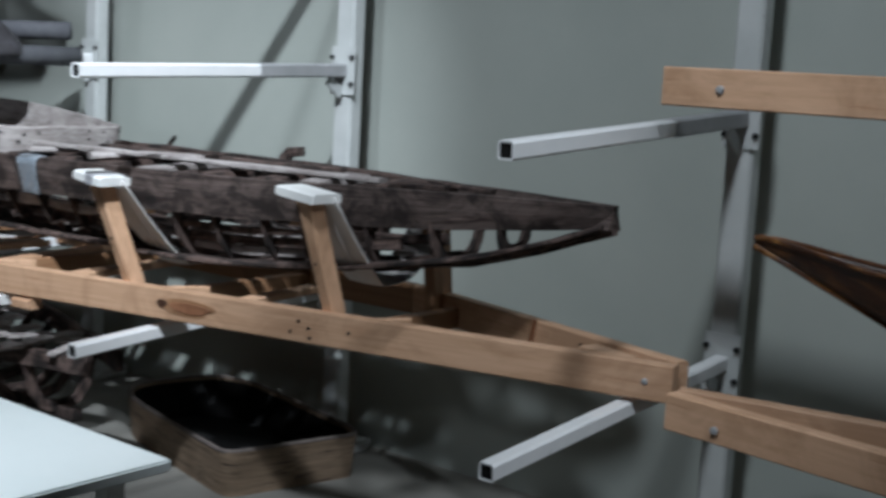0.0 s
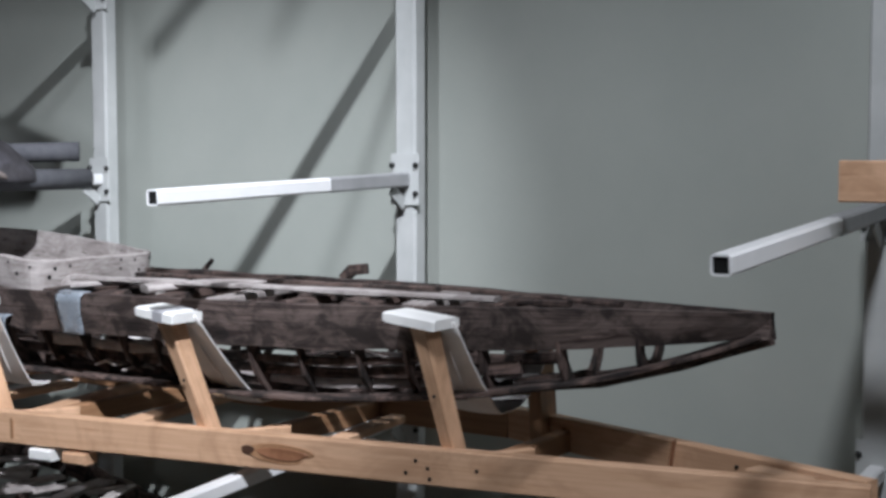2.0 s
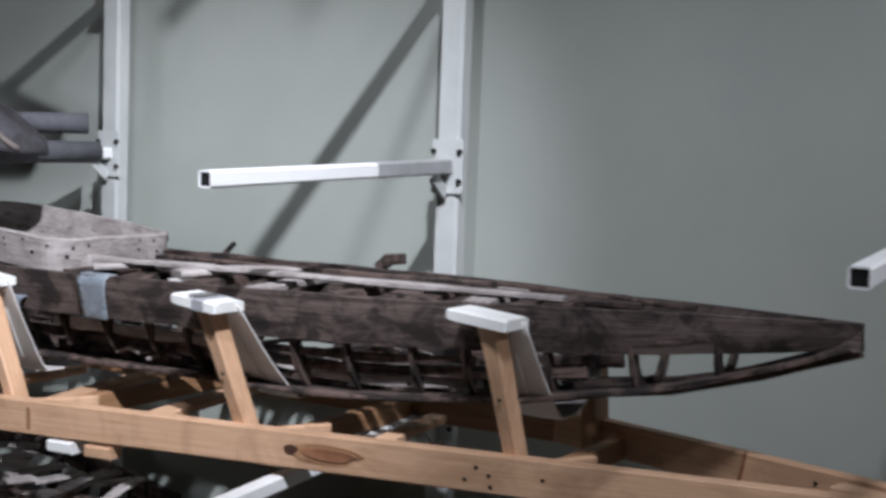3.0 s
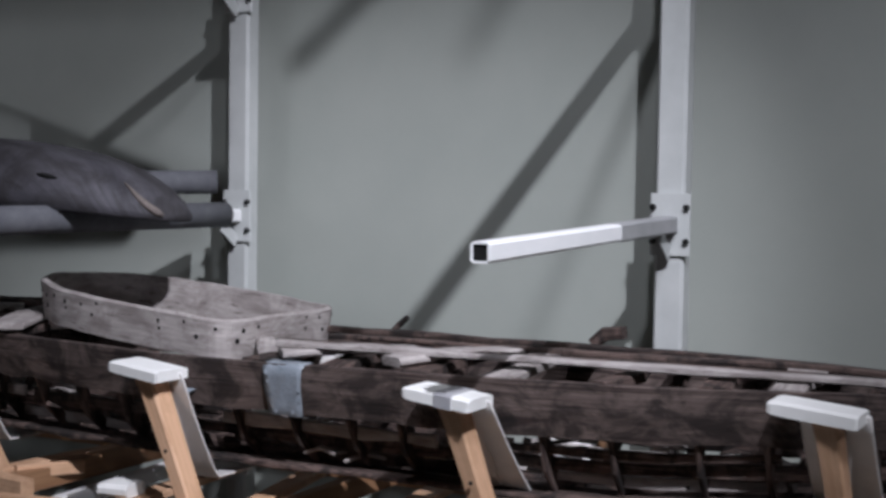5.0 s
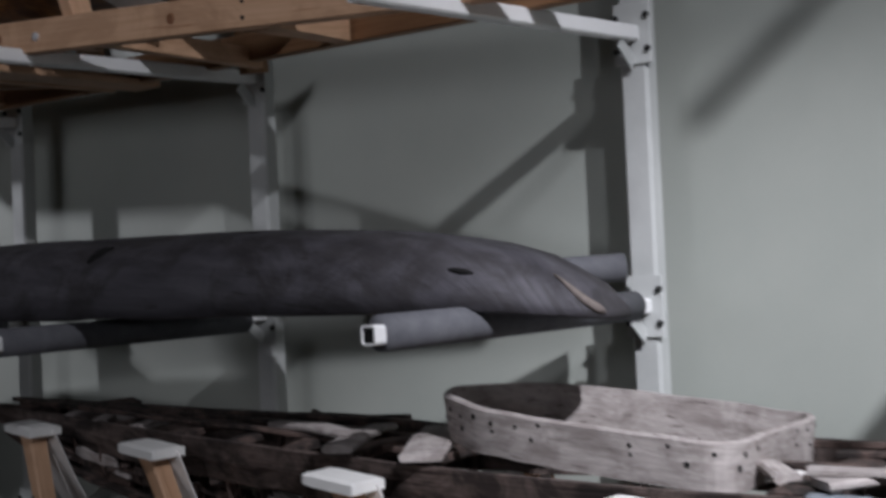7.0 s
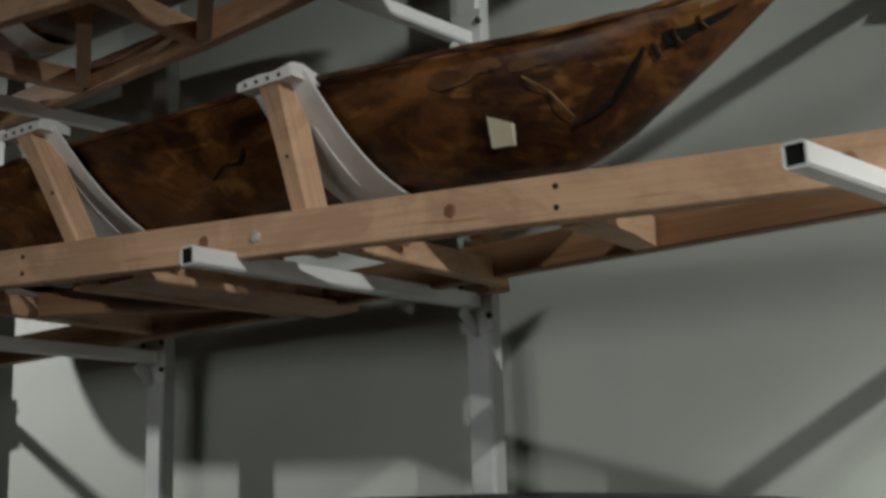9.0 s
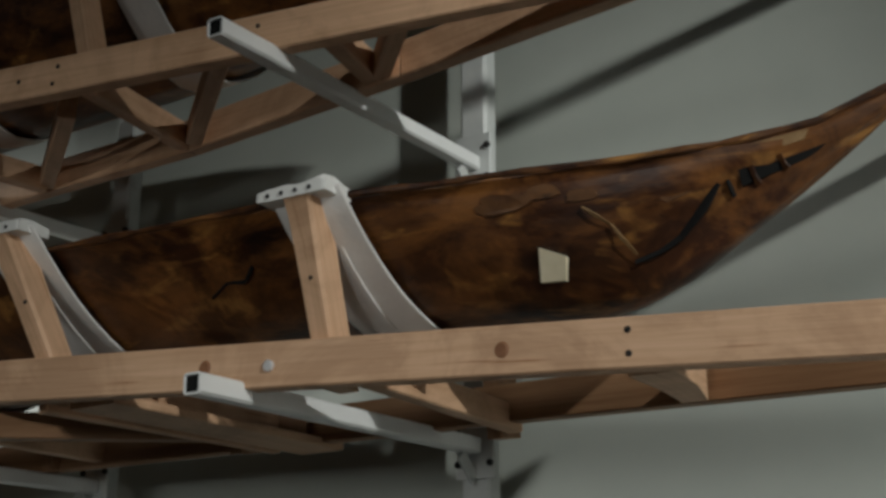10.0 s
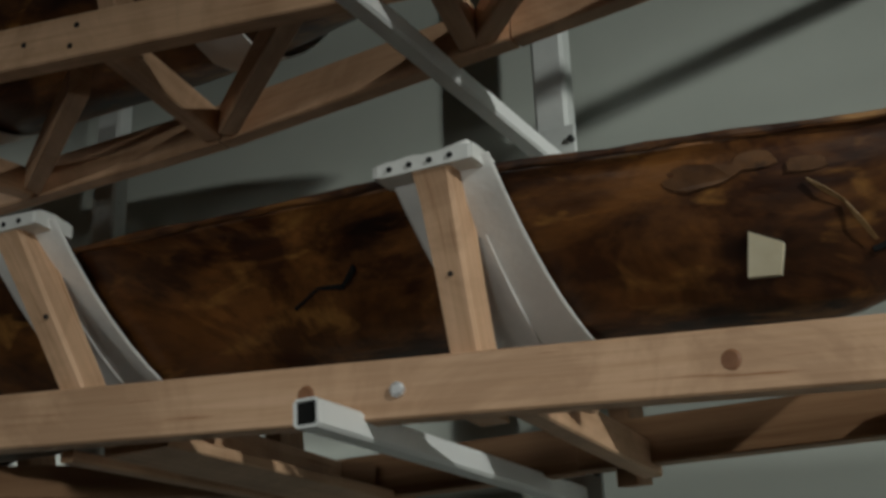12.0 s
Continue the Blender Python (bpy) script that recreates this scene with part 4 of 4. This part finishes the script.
for side in (-1, 1):
    part("gunwale_strip", sweep(fresh(), [V((q[0], q[1] + side * q[2], q[4] + 0.004)) for q in st4], 0.022, 0.016, wobble=0.2, seed=8), RED_AND_SHADED_WOOD, top_canoe)
for x in (-4.3, -5.2):
    hw = curve(((-6.8, 0.2), (-5.5, 0.32), (-4.6, 0.31), (-4.0, 0.2), (-3.4, 0.02)), x)
    beam("thwart", (x, 0.44 - hw, 3.055), (x, 0.44 + hw, 3.055), 0.05, 0.018, RED_AND_SHADED_WOOD, top_canoe)

# ---------------------------------------------------------------- things to the east of the first column
shelf_rail = thing("pine_rail", (0.8, 0.5, 1.23), "long pine board lying across a rack arm", "timber")
sr_ = beam("board", (0.045, 0.515, 1.266), (1.75, 0.46, 1.262), 0.04, 0.083, PINE, shelf_rail)
part("bolt", knob((0.185, 0.488, 1.264), (0, -1, 0), 0.009, 0.005), GALV_AND_SHADE, sr_)
ec = thing("east_canoe_cradle", (0.9, 0.5, 0.53), "pine cradle with two rails meeting at its end", "cradle")
ef = beam("front_rail", (0.15, 0.45, 0.578), (1.75, 0.24, 0.565), 0.038, 0.08, PINE, ec)
part("bolt", knob((0.275, 0.41, 0.568), (0, -1, 0), 0.009, 0.005), GALV_AND_SHADE, ef)
beam("rear_rail", (0.15, 0.49, 0.58), (1.75, 0.80, 0.57), 0.038, 0.08, PINE, ec)
beam("cross_piece", (0.75, 0.36, 0.575), (0.75, 0.60, 0.575), 0.038, 0.08, PINE, ec)
ecan = thing("narrow_canoe", (1.0, 0.53, 0.62), "dark brown slender canoe with a rising pointed bow", "canoe")
st5 = [(x, 0.55, curve(((0.266, 0.006), (0.45, 0.035), (0.8, 0.11), (1.8, 0.26)), x), curve(((0.266, 0.945), (0.5, 0.85), (0.75, 0.74), (1.1, 0.645), (1.8, 0.625)), x),
        curve(((0.266, 0.958), (0.6, 0.92), (1.8, 0.89)), x)) for x in along(0.266, 1.8, 30)]
hull("hull", BARK, ecan, st5, n=12)
for side in (-1, 1):
    part("gunwale_strip", sweep(fresh(), [V((q[0], q[1] + side * q[2], q[4] + 0.003)) for q in st5], 0.012, 0.01, wobble=0.2, seed=5), BARK, ecan)
part("stem_piece", sweep(fresh(), [V((q[0] - 0.002, q[1], q[3] - 0.003)) for q in st5[:12]], 0.014, 0.012, wobble=0.2, seed=6), BARK, ecan)

# ---------------------------------------------------------------- floor
tray = thing("wooden_tray", (-1.45, 0.78, 0), "old brown wooden tray with bent sides on the floor", "tray")
RING = []
TC = V((-1.63, 0.79, 0))
for k in range(48):
    a = 2 * math.pi * k / 48
    ca, sa = math.cos(a), math.sin(a)
    p = V((0.42 * math.copysign(abs(ca) ** (0.14 if ca > 0 else 0.5), ca), 0.23 * math.copysign(abs(sa) ** (0.16 if ca > 0 else 0.6), sa), 0))
    RING.append(TC + Matrix.Rotation(radians(-14), 3, "Z") @ p)
rings = []
for p in RING:
    o = (p - TC).normalized()
    rings.append([p + V((0, 0, 0.0)), p + o * 0.015 + V((0, 0, 0.138)), p - o * 0.004 + V((0, 0, 0.140)), p - o * 0.02])
bm = fresh()
loft(bm, rings + [rings[0]], caps=False)
part("side", bm, TRAY_WOOD, tray)
part("rim", pipe(fresh(), [p + (p - TC).normalized() * 0.008 + V((0, 0, 0.140 + 0.004 * noise.noise((p.x * 9, p.y * 9, 0)))) for p in RING + RING[:1]], 0.0075, 8), WORN, tray, "worn paler rim")
# Near-black inner skin and bottom stand in for the shade in the tray.
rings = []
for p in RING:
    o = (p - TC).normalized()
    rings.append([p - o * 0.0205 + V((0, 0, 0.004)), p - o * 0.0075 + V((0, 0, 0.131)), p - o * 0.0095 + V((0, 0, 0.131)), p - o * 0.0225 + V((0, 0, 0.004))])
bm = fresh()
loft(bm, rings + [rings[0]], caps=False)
part("lining", bm, HOLE, tray, "inner face near black in place of shade")
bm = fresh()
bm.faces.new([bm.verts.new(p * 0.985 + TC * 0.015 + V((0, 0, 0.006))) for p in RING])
part("bottom", bm, HOLE, tray, "bottom near black in place of shade")
part("loose_stick", sweep(fresh(), ((-1.5, 0.62, 0.02), (-1.32, 0.7, 0.02)), 0.02, 0.012, wobble=0.3), WEATHERED, tray)

tab = thing("white_bench", (-1.6, -0.7, 0), "low white laminate bench beside the racks", "bench")
box("top", (-2.6, -0.95, 0.475), (-0.46, -0.40, 0.5), LAMINATE, tab, bevel=0.004)
for x in (-2.5, -0.56):
    for y in (-0.88, -0.47):
        box("leg", (x - 0.02, y - 0.02, 0), (x + 0.02, y + 0.02, 0.475), STEEL, tab)

ff = thing("floor_frame", (-3.2, 0.6, 0), "dark skinless boat frame with pale slats on the floor", "boat frame")
for side in (-1, 1):
    pts = [(x, 0.6 + side * curve(((-5.4, 0.05), (-4.2, 0.34), (-2.9, 0.33), (-2.05, 0.06)), x), 0.24 + 0.01 * noise.noise((x * 5, side, 0))) for x in along(-5.4, -2.05, 26)]
    part("side_rail", sweep(fresh(), pts, 0.03, 0.06, wobble=0.2, seed=2), WEATHERED, ff)
part("keel", sweep(fresh(), [(x, 0.6, 0.03) for x in along(-5.2, -2.2, 8)], 0.04, 0.04, wobble=0.2), WEATHERED, ff)
x = -2.3
while x > -5.2:
    hw = curve(((-5.4, 0.05), (-4.2, 0.34), (-2.9, 0.33), (-2.05, 0.06)), x)
    pts = [(x, 0.6 + a * hw, 0.045 + 0.2 * abs(a) ** 4) for a in along(-1, 1, 9)]
    part("rib", sweep(fresh(), pts, 0.04, 0.014, up=V((1, 0, 0.01)), wobble=0.15, seed=int(-x * 50)), WEATHERED, ff)
    if rnd.random() < 0.8:
        y0 = 0.6 + hw * rnd.uniform(-0.9, 0.2)
        part("slat", sweep(fresh(), ((x - 0.03, y0, 0.265), (x + 0.02, y0 + hw * 0.8, 0.268)), rnd.uniform(0.03, 0.07), 0.012, wobble=0.1), PALE_OLD, ff, "pale loose slat")
    x -= rnd.uniform(0.12, 0.2)
for k, (xa, ya, xb, yb, w) in enumerate(((-2.79, 0.50, -2.64, 0.62, 0.075), (-2.32, 0.47, -2.38, 0.72, 0.07), (-2.15, 0.46, -2.26, 0.72, 0.035), (-2.32, 0.27, -2.33, 0.46, 0.085), (-2.55, 0.30, -2.50, 0.52, 0.06), (-3.02, 0.42, -2.92, 0.62, 0.08), (-2.95, 0.66, -2.80, 0.80, 0.05), (-3.3, 0.4, -3.18, 0.62, 0.07))):
    part("slat", sweep(fresh(), ((xa, ya, 0.272), ((xa + xb) / 2, (ya + yb) / 2, 0.278), (xb, yb, 0.272)), w, 0.012, wobble=0.12, chamfer=0.004, seed=k + 70), PALE_OLD, ff, "pale loose slat")
